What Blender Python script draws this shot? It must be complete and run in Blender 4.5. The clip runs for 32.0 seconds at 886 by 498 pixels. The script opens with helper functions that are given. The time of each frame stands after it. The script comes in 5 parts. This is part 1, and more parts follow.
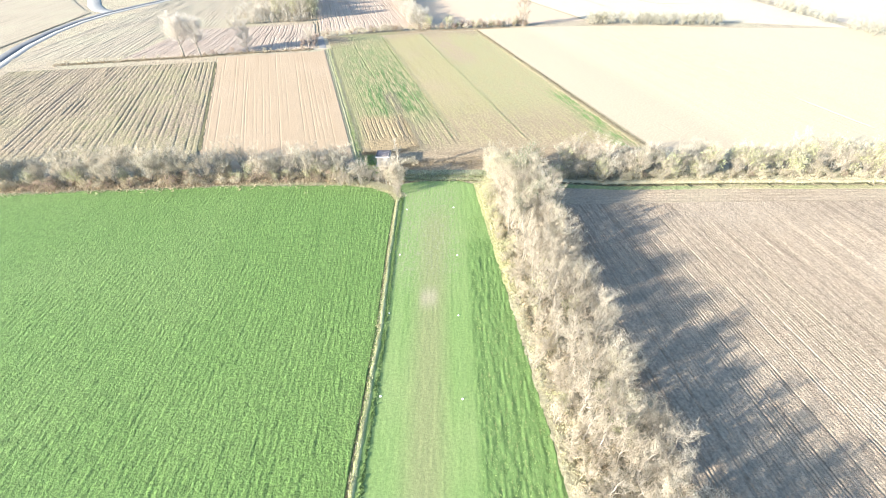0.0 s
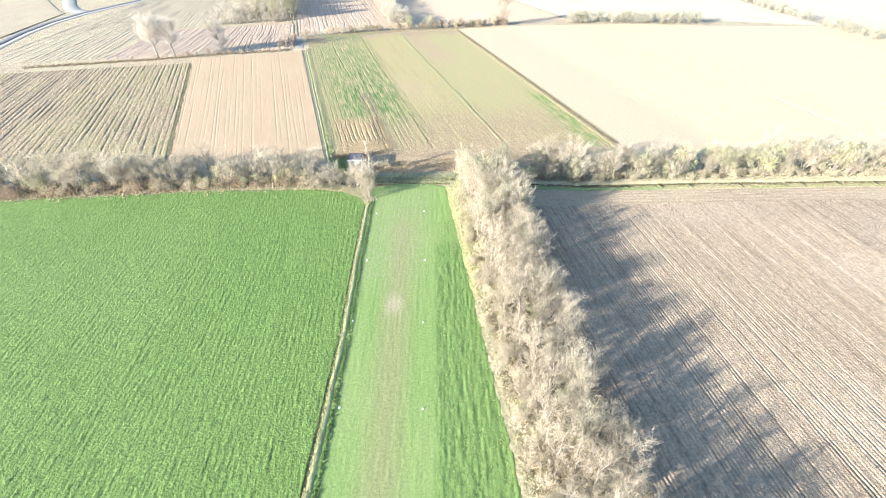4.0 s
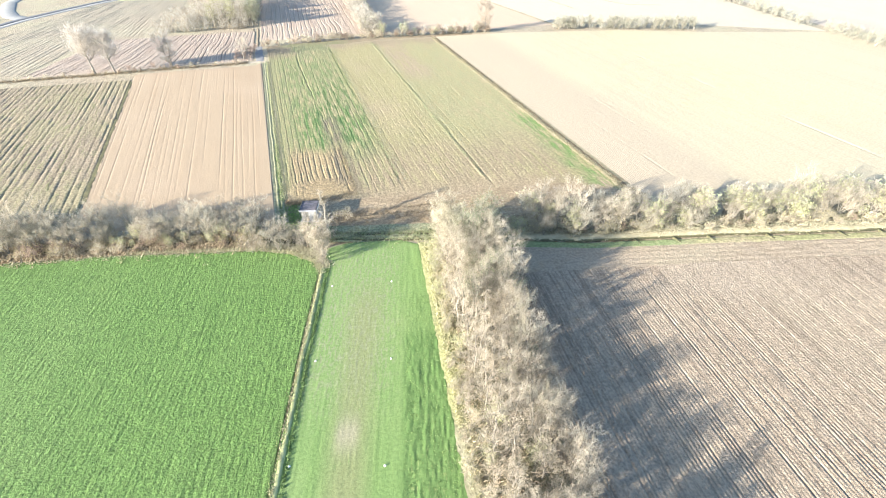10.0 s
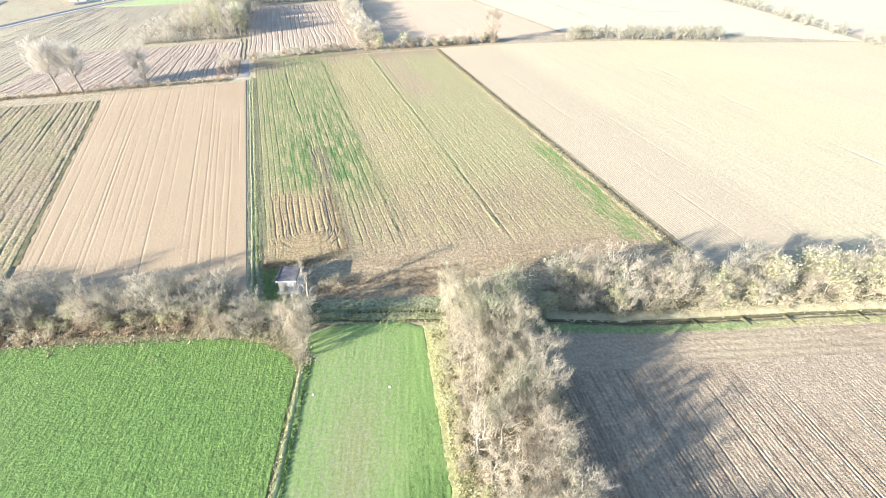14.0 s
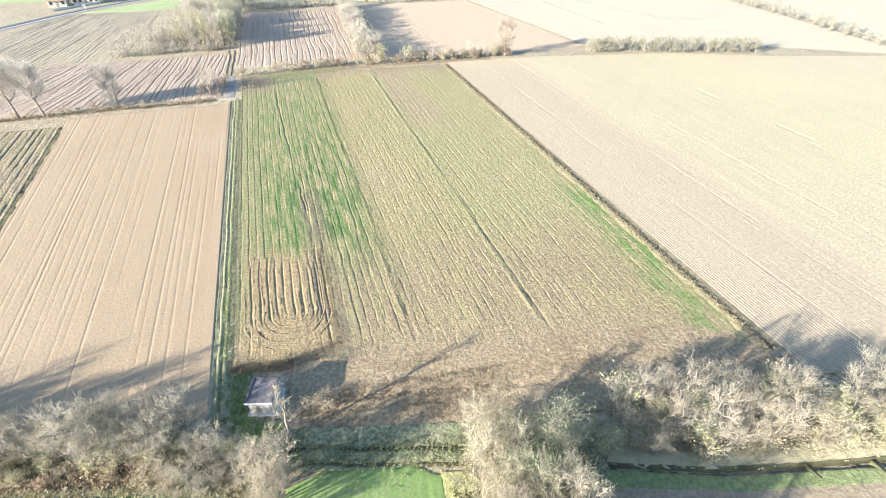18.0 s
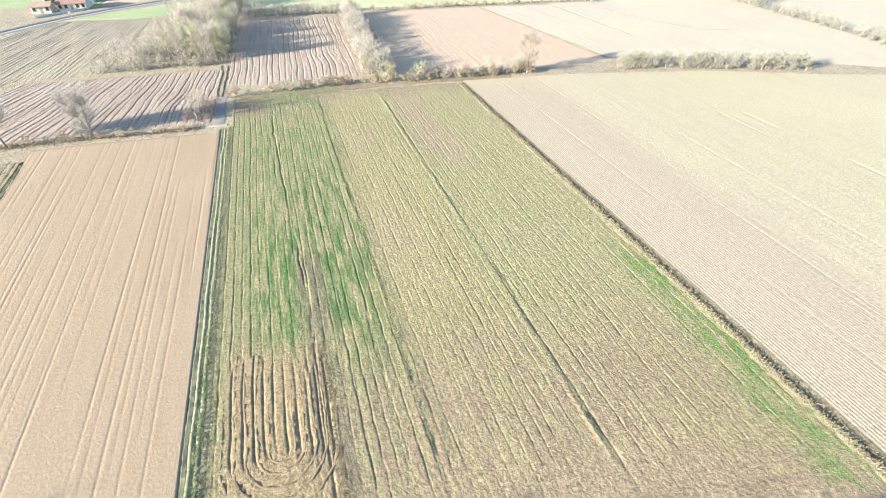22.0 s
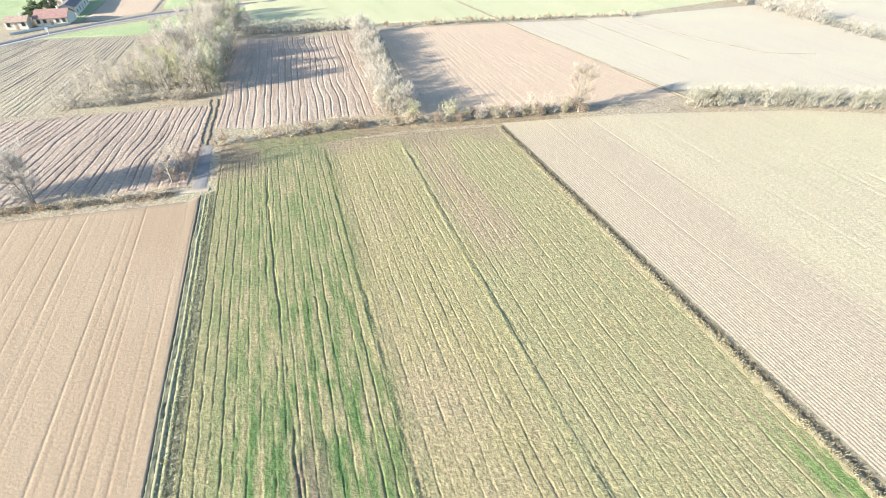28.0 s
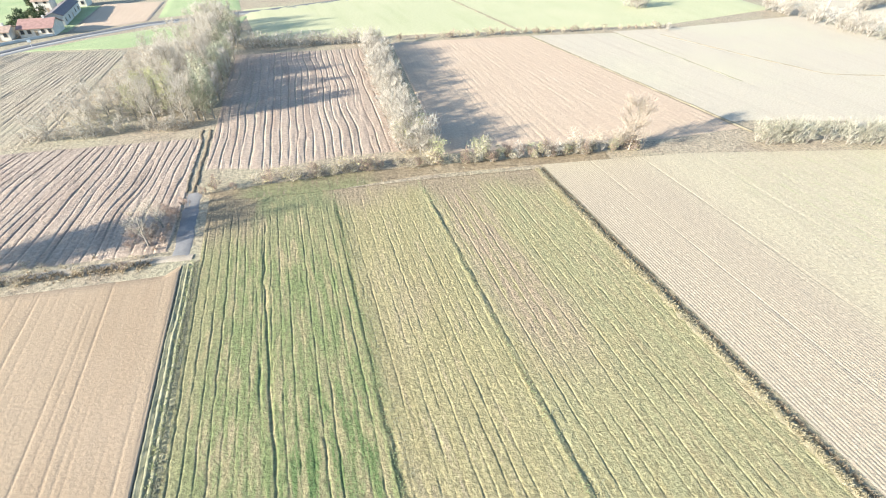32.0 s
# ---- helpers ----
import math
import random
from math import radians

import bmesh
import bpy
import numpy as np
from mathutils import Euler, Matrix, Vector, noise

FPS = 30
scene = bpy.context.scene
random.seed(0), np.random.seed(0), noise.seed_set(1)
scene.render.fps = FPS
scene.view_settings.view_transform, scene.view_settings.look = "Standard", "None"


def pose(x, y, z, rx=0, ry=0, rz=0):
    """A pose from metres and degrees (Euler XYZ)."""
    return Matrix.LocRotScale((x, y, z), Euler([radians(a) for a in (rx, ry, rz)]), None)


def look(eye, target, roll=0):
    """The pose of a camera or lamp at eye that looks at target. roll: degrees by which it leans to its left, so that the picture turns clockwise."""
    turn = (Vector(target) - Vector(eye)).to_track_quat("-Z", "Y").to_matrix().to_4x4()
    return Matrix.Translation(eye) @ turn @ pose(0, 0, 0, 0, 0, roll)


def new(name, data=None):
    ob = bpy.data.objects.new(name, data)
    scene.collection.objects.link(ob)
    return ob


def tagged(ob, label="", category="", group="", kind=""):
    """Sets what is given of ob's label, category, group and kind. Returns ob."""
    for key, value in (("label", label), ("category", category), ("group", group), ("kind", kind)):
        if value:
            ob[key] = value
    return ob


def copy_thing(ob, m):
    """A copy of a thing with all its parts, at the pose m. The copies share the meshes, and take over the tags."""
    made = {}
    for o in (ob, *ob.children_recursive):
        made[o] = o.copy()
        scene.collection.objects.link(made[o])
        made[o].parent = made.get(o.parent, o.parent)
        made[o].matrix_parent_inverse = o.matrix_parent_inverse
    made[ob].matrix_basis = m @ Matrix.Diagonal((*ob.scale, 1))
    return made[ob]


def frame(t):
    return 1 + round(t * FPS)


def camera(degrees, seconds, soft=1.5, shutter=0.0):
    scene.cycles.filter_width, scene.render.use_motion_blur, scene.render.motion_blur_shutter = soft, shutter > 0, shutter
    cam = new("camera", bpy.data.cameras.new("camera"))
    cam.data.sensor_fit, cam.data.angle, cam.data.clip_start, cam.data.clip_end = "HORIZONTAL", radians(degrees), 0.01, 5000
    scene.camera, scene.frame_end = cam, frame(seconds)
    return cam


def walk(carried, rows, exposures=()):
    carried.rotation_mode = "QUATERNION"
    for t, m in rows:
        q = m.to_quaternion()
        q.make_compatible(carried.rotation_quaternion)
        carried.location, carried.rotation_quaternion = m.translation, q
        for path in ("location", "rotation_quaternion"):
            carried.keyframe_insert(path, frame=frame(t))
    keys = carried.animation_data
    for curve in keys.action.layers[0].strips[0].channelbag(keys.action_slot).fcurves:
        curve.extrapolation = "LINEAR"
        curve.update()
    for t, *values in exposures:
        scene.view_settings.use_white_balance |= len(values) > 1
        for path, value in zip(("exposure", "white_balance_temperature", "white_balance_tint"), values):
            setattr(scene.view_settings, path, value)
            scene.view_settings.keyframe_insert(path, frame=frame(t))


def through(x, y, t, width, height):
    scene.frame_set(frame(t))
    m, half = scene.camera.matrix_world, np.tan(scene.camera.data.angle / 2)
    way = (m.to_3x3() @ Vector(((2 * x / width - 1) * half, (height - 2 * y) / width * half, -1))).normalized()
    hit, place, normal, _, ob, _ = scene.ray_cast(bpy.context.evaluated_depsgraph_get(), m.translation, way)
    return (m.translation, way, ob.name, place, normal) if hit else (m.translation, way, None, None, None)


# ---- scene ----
cam = camera(89.1, 32.0, soft=1.1)
METRES, EYE, TILT, LEAN, TURN = 121.57, 41.25, 0.0, 0.0, -5.0
ROWS = [
    (0.0, 0.0, 0.0, 0.0, -0.48, -38.08, 0.62),
    (0.5, 0.0042, -0.0004, -0.0002, -0.74, -38.09, 0.64),
    (1.0, 0.0083, -0.0005, -0.0001, -0.85, -38.11, 0.64),
    (1.5, 0.013, -0.0007, 0.0003, -0.92, -38.12, 0.64),
    (2.0, 0.0172, -0.0006, 0.0009, -0.99, -38.15, 0.63),
    (2.5, 0.0208, -0.0003, 0.0016, -1.03, -38.18, 0.64),
    (3.0, 0.0235, 0.001, 0.0016, -1.18, -38.21, 0.61),
    (3.5, 0.0263, 0.0041, 0.0016, -1.42, -38.25, 0.59),
    (5.5, 0.0349, 0.0336, 0.0019, -2.75, -38.41, 0.56),
    (6.0, 0.0366, 0.0438, 0.0017, -2.95, -38.44, 0.53),
    (6.5, 0.0388, 0.0557, 0.0012, -3.09, -38.48, 0.52),
    (7.0, 0.0406, 0.0674, 0.0007, -3.26, -38.51, 0.48),
    (7.5, 0.0426, 0.081, -0.0, -3.41, -38.53, 0.48),
    (8.0, 0.0442, 0.0941, -0.0005, -3.56, -38.53, 0.46),
    (8.5, 0.0455, 0.1092, -0.001, -3.7, -38.56, 0.42),
    (9.0, 0.0474, 0.1248, -0.0014, -3.78, -38.57, 0.43),
    (9.5, 0.0485, 0.1397, -0.0017, -3.81, -38.6, 0.39),
    (10.0, 0.0496, 0.1564, -0.0022, -3.84, -38.59, 0.4),
    (10.5, 0.0502, 0.1721, -0.0027, -3.86, -38.6, 0.4),
    (11.0, 0.0505, 0.1894, -0.0035, -3.89, -38.6, 0.4),
    (11.5, 0.0507, 0.2057, -0.0039, -3.89, -38.62, 0.41),
    (12.0, 0.0506, 0.2237, -0.0043, -3.91, -38.63, 0.4),
    (12.5, 0.0504, 0.2403, -0.0048, -3.88, -38.61, 0.42),
    (13.0, 0.0497, 0.2585, -0.0056, -3.87, -38.58, 0.43),
    (13.5, 0.0491, 0.2755, -0.0059, -3.86, -38.59, 0.44),
    (14.0, 0.0481, 0.2939, -0.0067, -3.86, -38.56, 0.44),
    (14.5, 0.0473, 0.3111, -0.007, -3.87, -38.57, 0.44),
    (16.5, 0.0437, 0.3846, -0.0085, -3.82, -38.61, 0.45),
    (17.0, 0.0425, 0.4033, -0.0087, -3.82, -38.62, 0.44),
    (17.5, 0.0413, 0.4204, -0.0094, -3.8, -38.6, 0.42),
    (18.0, 0.0396, 0.4391, -0.0096, -3.79, -38.65, 0.43),
    (18.5, 0.038, 0.4562, -0.0097, -3.78, -38.65, 0.45),
    (19.0, 0.0356, 0.4745, -0.01, -3.8, -38.65, 0.43),
    (19.5, 0.0333, 0.4917, -0.0101, -3.79, -38.66, 0.41),
    (20.0, 0.0306, 0.5101, -0.0103, -3.77, -38.67, 0.4),
    (20.5, 0.0281, 0.5275, -0.0104, -3.72, -38.7, 0.4),
    (21.0, 0.0248, 0.5462, -0.0109, -3.66, -38.69, 0.38),
    (21.5, 0.0215, 0.5637, -0.0112, -3.61, -38.69, 0.36),
    (22.0, 0.018, 0.5827, -0.0116, -3.53, -38.66, 0.35),
    (22.5, 0.0148, 0.6004, -0.0117, -3.49, -38.67, 0.34),
    (23.0, 0.0113, 0.6197, -0.0121, -3.43, -38.64, 0.34),
    (23.5, 0.0083, 0.6376, -0.0123, -3.38, -38.63, 0.35),
    (24.0, 0.005, 0.6571, -0.0126, -3.33, -38.61, 0.36),
    (24.5, 0.0018, 0.6753, -0.0127, -3.3, -38.57, 0.36),
    (25.0, -0.0015, 0.695, -0.0132, -3.24, -38.51, 0.37),
    (25.5, -0.0046, 0.7134, -0.0135, -3.2, -38.48, 0.38),
    (27.5, -0.0165, 0.7914, -0.0149, -2.89, -38.42, 0.37),
    (28.0, -0.0202, 0.8114, -0.0152, -2.84, -38.4, 0.35),
    (28.5, -0.0238, 0.8298, -0.0151, -2.75, -38.41, 0.32),
    (29.0, -0.0273, 0.8481, -0.0151, -2.68, -38.39, 0.32),
    (29.5, -0.0314, 0.868, -0.0151, -2.62, -38.38, 0.3),
    (30.0, -0.035, 0.8867, -0.015, -2.6, -38.36, 0.29),
    (30.5, -0.0392, 0.907, -0.0149, -2.57, -38.37, 0.28),
    (31.0, -0.0431, 0.9258, -0.0149, -2.51, -38.38, 0.29),
    (31.5, -0.0474, 0.9463, -0.0149, -2.4, -38.36, 0.27),
    (32.0, -0.0514, 0.9652, -0.0148, -2.27, -38.35, 0.26),
]
walk(cam, [(t, pose(0, 0, EYE, TILT, LEAN, TURN) @ pose(METRES * x, METRES * y, METRES * z, 90 + pitch, roll, yaw)) for t, x, y, z, yaw, pitch, roll in ROWS],
     exposures=((0.0, 2.45), (6.0, 2.42), (10.0, 2.36), (14.0, 2.3), (20.0, 2.17), (32.0, 2.08)))

# ---------------------------------------------------------------- light
SUN_EL = 16.0
SUN_TO = Vector((0.932 * math.cos(radians(SUN_EL)), 0.363 * math.cos(radians(SUN_EL)), -math.sin(radians(SUN_EL))))
world = bpy.data.worlds.new("sky")
scene.world = world
world.use_nodes = True
sky = world.node_tree.nodes.new("ShaderNodeTexSky")
sky.sky_type, sky.sun_disc = "NISHITA", False
sky.sun_elevation, sky.sun_rotation = radians(SUN_EL), radians(248.7)
sky.air_density, sky.dust_density, sky.ozone_density = 1.0, 0.5, 2.6
back = world.node_tree.nodes["Background"]
back.inputs["Strength"].default_value = 0.105
world.node_tree.links.new(sky.outputs[0], back.inputs["Color"])
sun = new("sun", bpy.data.lights.new("sun", "SUN"))
sun.data.energy, sun.data.angle, sun.data.color = 5.0, radians(0.6), (1.0, 0.955, 0.865)
sun.matrix_world = look((0, 0, 60), Vector((0, 0, 60)) + SUN_TO)

# ---------------------------------------------------------------- materials


def mat_nodes(name, rough=0.9, spec=0.2):
    m = bpy.data.materials.new(name)
    m.use_nodes = True
    n, l = m.node_tree.nodes, m.node_tree.links
    b = n["Principled BSDF"]
    b.inputs["Roughness"].default_value = rough
    b.inputs["Specular IOR Level"].default_value = spec
    return m, n, l, b


def tex_noise(n, l, vec, scale, detail=4.0, rough=0.6):
    t = n.new("ShaderNodeTexNoise")
    t.inputs["Scale"].default_value = scale
    t.inputs["Detail"].default_value = detail
    t.inputs["Roughness"].default_value = rough
    l.new(vec, t.inputs["Vector"])
    return t.outputs["Fac"]


def stretch(n, l, vec, sx, sy, sz=1.0):
    m = n.new("ShaderNodeMapping")
    m.inputs["Scale"].default_value = (sx, sy, sz)
    l.new(vec, m.inputs["Vector"])
    return m.outputs[0]


def span(n, l, value, a, b, lo=0.0, hi=1.0):
    r = n.new("ShaderNodeMapRange")
    r.interpolation_type = "SMOOTHSTEP"
    for k, v in zip(("From Min", "From Max", "To Min", "To Max"), (a, b, lo, hi)):
        r.inputs[k].default_value = v
    l.new(value, r.inputs["Value"])
    return r.outputs[0]


def math2(n, l, op, a, b):
    m = n.new("ShaderNodeMath")
    m.operation = op
    for i, v in enumerate((a, b)):
        if isinstance(v, (int, float)):
            m.inputs[i].default_value = v
        else:
            l.new(v, m.inputs[i])
    return m.outputs[0]


def blend(n, l, fac, a, b, mode="MIX"):
    m = n.new("ShaderNodeMix")
    m.data_type, m.blend_type = "RGBA", mode
    for sock, v in ((m.inputs["Factor"], fac), (m.inputs["A"], a), (m.inputs["B"], b)):
        if isinstance(v, (int, float)):
            sock.default_value = v
        elif isinstance(v, tuple):
            sock.default_value = (*v, 1.0)
        else:
            l.new(v, sock)
    return m.outputs["Result"]


def relief(n, l, b, height, strength, dist):
    p = n.new("ShaderNodeBump")
    p.inputs["Strength"].default_value = strength
    p.inputs["Distance"].default_value = dist
    l.new(height, p.inputs["Height"])
    l.new(p.outputs[0], b.inputs["Normal"])


def soil(name, base, dark, light, streak=(1.3, 0.05), streak_amount=0.6, patch=0.05, fine=3.0, bump=0.6, zones=(), fine_amount=0.5, zone_streak=(2.2, 0.22), zone_warp=(0.0, 0.0), clump=()):
    """Field surface: streaks along the rows, large patches, fine crumbs; zones of another growth and of painted shade
    (u0, u1, v0, v1, soft, colour, share).
    """
    m, n, l, b = mat_nodes(name)
    uv = n.new("ShaderNodeTexCoord").outputs["UV"]
    s = tex_noise(n, l, stretch(n, l, uv, *streak), 1.0, 5.0, 0.65)
    p = tex_noise(n, l, uv, patch, 4.0, 0.6)
    f = tex_noise(n, l, uv, fine, 5.0, 0.7)
    col = blend(n, l, math2(n, l, "MULTIPLY", span(n, l, s, 0.46, 0.66), streak_amount), base, dark)
    col = blend(n, l, span(n, l, p, 0.42, 0.68, 0.0, 0.8), col, light)
    sep = n.new("ShaderNodeSeparateXYZ")
    at = uv
    if zone_warp[0]:
        drift = n.new("ShaderNodeTexNoise")
        drift.inputs["Scale"].default_value = 0.16
        drift.inputs["Detail"].default_value = 3.0
        l.new(stretch(n, l, uv, 1.0, 0.35), drift.inputs["Vector"])
        off = n.new("ShaderNodeVectorMath")
        off.operation = "SUBTRACT"
        off.inputs[1].default_value = (0.5, 0.5, 0.5)
        l.new(drift.outputs["Color"], off.inputs[0])
        at = n.new("ShaderNodeVectorMath")
        at.operation = "MULTIPLY_ADD"
        at.inputs[1].default_value = (zone_warp[0], zone_warp[1], 0.0)
        l.new(off.outputs[0], at.inputs[0])
        l.new(uv, at.inputs[2])
        at = at.outputs[0]
    l.new(at, sep.inputs[0])
    for u0, u1, v0, v1, soft, colour, share in zones:
        k = math2(n, l, "MULTIPLY", span(n, l, sep.outputs[0], u0 - soft, u0 + soft), span(n, l, sep.outputs[0], u1 - soft, u1 + soft, 1.0, 0.0))
        k = math2(n, l, "MULTIPLY", k, span(n, l, sep.outputs[1], v0 - 3 * soft, v0 + 3 * soft))
        k = math2(n, l, "MULTIPLY", k, span(n, l, sep.outputs[1], v1 - 3 * soft, v1 + 3 * soft, 1.0, 0.0))
        g = tex_noise(n, l, stretch(n, l, uv, *zone_streak), 1.0, 6.0, 0.7)
        g = math2(n, l, "ADD", math2(n, l, "MULTIPLY", g, 0.75), math2(n, l, "MULTIPLY", f, 0.25))
        g = span(n, l, g, 0.62 - 0.3 * share, 0.74 - 0.3 * share)
        col = blend(n, l, math2(n, l, "MULTIPLY", k, g), col, colour)
    tone = span(n, l, f, 0.3, 0.72, 1.0 - fine_amount, 1.0 + 0.4 * fine_amount)
    height = f
    if clump:
        c = tex_noise(n, l, stretch(n, l, uv, clump[0], clump[1]), 1.0, 3.0, 0.6)
        tone = math2(n, l, "MULTIPLY", tone, span(n, l, c, 0.32, 0.68, 1.0 - clump[2], 1.0 + 0.5 * clump[2]))
        height = math2(n, l, "ADD", f, math2(n, l, "MULTIPLY", c, 0.3))
    shade = n.new("ShaderNodeVectorMath")
    shade.operation = "SCALE"
    l.new(col, shade.inputs[0])
    l.new(tone, shade.inputs["Scale"])
    l.new(shade.outputs[0], b.inputs["Base Color"])
    relief(n, l, b, height, bump, 0.25)
    return m


def mottled(name, a, c, scale=1.0, rough=0.85, bump=0.3, dist=0.03, spread=0.35, metal=0.0, per_object=0.0):
    """Plain material with two scales of mottling in object space."""
    m, n, l, b = mat_nodes(name, rough)
    co = n.new("ShaderNodeTexCoord").outputs["Object"]
    big, small = tex_noise(n, l, co, scale, 4.0), tex_noise(n, l, co, scale * 9, 4.0, 0.7)
    fac = math2(n, l, "ADD", math2(n, l, "MULTIPLY", big, 0.6), math2(n, l, "MULTIPLY", small, 0.4))
    col = blend(n, l, span(n, l, fac, 0.5 - spread / 2, 0.5 + spread / 2), a, c)
    if per_object:
        info = n.new("ShaderNodeObjectInfo")
        tone = span(n, l, info.outputs["Random"], 0.0, 1.0, 1.0 - per_object, 1.0 + per_object)
        shade = n.new("ShaderNodeVectorMath")
        shade.operation = "SCALE"
        l.new(col, shade.inputs[0])
        l.new(tone, shade.inputs["Scale"])
        col = shade.outputs[0]
    l.new(col, b.inputs["Base Color"])
    b.inputs["Metallic"].default_value = metal
    relief(n, l, b, small, bump, dist)
    return m


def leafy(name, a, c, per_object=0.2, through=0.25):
    """Leaves, blades and twigs: tone varies from piece to piece and from plant to plant."""
    m, n, l, b = mat_nodes(name, 0.75)
    geo, info = n.new("ShaderNodeNewGeometry"), n.new("ShaderNodeObjectInfo")
    col = blend(n, l, geo.outputs["Random Per Island"], a, c)
    tone = span(n, l, info.outputs["Random"], 0.0, 1.0, 1.0 - per_object, 1.0 + per_object)
    shade = n.new("ShaderNodeVectorMath")
    shade.operation = "SCALE"
    l.new(col, shade.inputs[0])
    l.new(tone, shade.inputs["Scale"])
    l.new(shade.outputs[0], b.inputs["Base Color"])
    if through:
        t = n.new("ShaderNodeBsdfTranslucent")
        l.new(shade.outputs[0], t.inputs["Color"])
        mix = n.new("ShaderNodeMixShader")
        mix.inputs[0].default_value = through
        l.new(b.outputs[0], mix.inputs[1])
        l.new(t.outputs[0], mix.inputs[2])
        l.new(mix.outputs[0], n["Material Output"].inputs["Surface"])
    return m


M_GROUND = soil("rough_grass_ground", (0.368, 0.300, 0.205), (0.275, 0.215, 0.150), (0.372, 0.332, 0.215), (0.3, 0.3), 0.8, 0.06, 1.6, 0.8)
M_CROP = soil("winter_crop", (0.130, 0.217, 0.058), (0.100, 0.178, 0.044), (0.146, 0.226, 0.067), (2.0, 0.06), 0.75, 0.03, 4.2, 1.0, fine_amount=0.5, clump=(4.8, 1.1, 0.32))
M_STRIP = soil("mown_grass", (0.154, 0.226, 0.074), (0.116, 0.186, 0.054), (0.186, 0.238, 0.090), (2.6, 0.04), 0.6, 0.05, 3.4, 0.22, fine_amount=0.2, zone_streak=(3.8, 0.9),
               zones=((4.8, 8.4, -60, 62, 1.5, (0.184, 0.202, 0.088), 1.0), (0.4, 10.5, 46, 72, 2.0, (0.205, 0.215, 0.118), 0.5), (11.7, 23.0, -60, 54, 0.5, (0.106, 0.174, 0.052), 0.8),
                      (12.0, 23.0, -60, 60, 0.6, (0.080, 0.140, 0.040), 0.3), (12.2, 23.0, -60, 40, 0.6, (0.225, 0.240, 0.095), 0.28), (5.2, 7.3, 41.0, 43.6, 0.55, (0.272, 0.248, 0.156), 1.4)))
M_PLOUGH = soil("ploughed_earth", (0.334, 0.260, 0.184), (0.194, 0.142, 0.100), (0.374, 0.298, 0.216), (1.9, 0.025), 0.8, 0.04, 3.4, 0.9, fine_amount=0.34, clump=(2.6, 0.9, 0.2))
M_STUBBLE = soil("stubble_rows", (0.292, 0.227, 0.150), (0.205, 0.154, 0.100), (0.282, 0.238, 0.136), (0.6, 0.03), 0.7, 0.05, 2.0, 0.9,
                 zones=((34, 64, 80, 170, 8, (0.194, 0.191, 0.080), 0.4),))
M_TAN = soil("harrowed_earth", (0.325, 0.240, 0.155), (0.300, 0.214, 0.135), (0.345, 0.256, 0.170), (0.35, 0.01), 0.6, 0.03, 3.0, 0.25, fine_amount=0.14)
M_STRIPED = soil("striped_crop", (0.338, 0.288, 0.146), (0.268, 0.223, 0.109), (0.362, 0.284, 0.170), (0.9, 0.03), 0.6, 0.045, 3.8, 0.7, fine_amount=0.40, zone_streak=(1.15, 0.14), zone_warp=(6.0, 14.0), clump=(2.6, 1.8, 0.28),
                 zones=((-2, 20, 90, 200, 2.0, (0.262, 0.242, 0.120), 0.80), (3.0, 20, 96, 170, 2.4, (0.188, 0.214, 0.088), 0.58),
                        (9.4, 19.6, 96, 146, 2.0, (0.110, 0.160, 0.056), 0.46), (4.5, 17.5, 100, 126, 2.0, (0.098, 0.170, 0.052), 0.56), (6.5, 15.0, 100, 136, 2.0, (0.076, 0.136, 0.044), 0.42),
                        (24, 29, 94, 110, 2.0, (0.162, 0.210, 0.080), 0.42), (33, 42, 86, 102, 2.5, (0.348, 0.262, 0.168), 0.6), (21, 35, 88, 188, 3.0, (0.356, 0.284, 0.170), 0.35), (33.5, 60, 92, 188, 2.0, (0.318, 0.287, 0.150), 0.66),
                        (36, 44, 146, 190, 2.5, (0.345, 0.262, 0.168), 0.7),
                        # Zones from v 174 and 176: earth and crop darkened by painted tree shade.
                        (-5, 60, 60, 87, 1.2, (0.357, 0.269, 0.173), 1.5), (11.0, 58, 80, 104, 3.0, (0.298, 0.228, 0.140), 0.66), (0.8, 11.0, 84, 103, 1.4, (0.335, 0.248, 0.138), 1.0), (9.0, 13.0, 88, 122, 1.2, (0.200, 0.160, 0.105), 0.62), (-3, 8.0, 174, 200, 1.5, (0.235, 0.186, 0.118), 1.0), (7.0, 21.0, 176, 196, 2.0, (0.190, 0.195, 0.098), 0.62), (19, 58, 182, 200, 1.2, (0.300, 0.232, 0.148), 0.9),
                        (51.5, 61, 82, 118, 2.2, (0.158, 0.226, 0.072), 0.62)))
M_CREAM = soil("pale_stubble", (0.419, 0.352, 0.237), (0.365, 0.302, 0.205), (0.428, 0.374, 0.237), (0.5, 0.012), 0.5, 0.02, 2.5, 0.4, fine_amount=0.25,
               zones=((30, 70, 100, 190, 8, (0.365, 0.345, 0.192), 0.4), (-5, 20, 60, 190, 5, (0.370, 0.300, 0.211), 1.0)))
M_PALE = soil("pale_meadow_grass", (0.444, 0.380, 0.284), (0.387, 0.326, 0.246), (0.454, 0.404, 0.284), (0.5, 0.012), 0.5, 0.02, 2.5, 0.4, fine_amount=0.25,
               zones=((30, 70, 100, 190, 8, (0.387, 0.373, 0.230), 0.4), (-5, 20, 60, 190, 5, (0.392, 0.324, 0.253), 1.0)))
M_MARGIN = soil("margin_grass", (0.309, 0.287, 0.141), (0.196, 0.218, 0.085), (0.432, 0.331, 0.227), (0.06, 0.8), 0.6, 0.1, 2.2, 0.7, fine_amount=0.4, zones=((-2, 26, 40, 80, 4.0, (0.215, 0.250, 0.112), 1.0),))
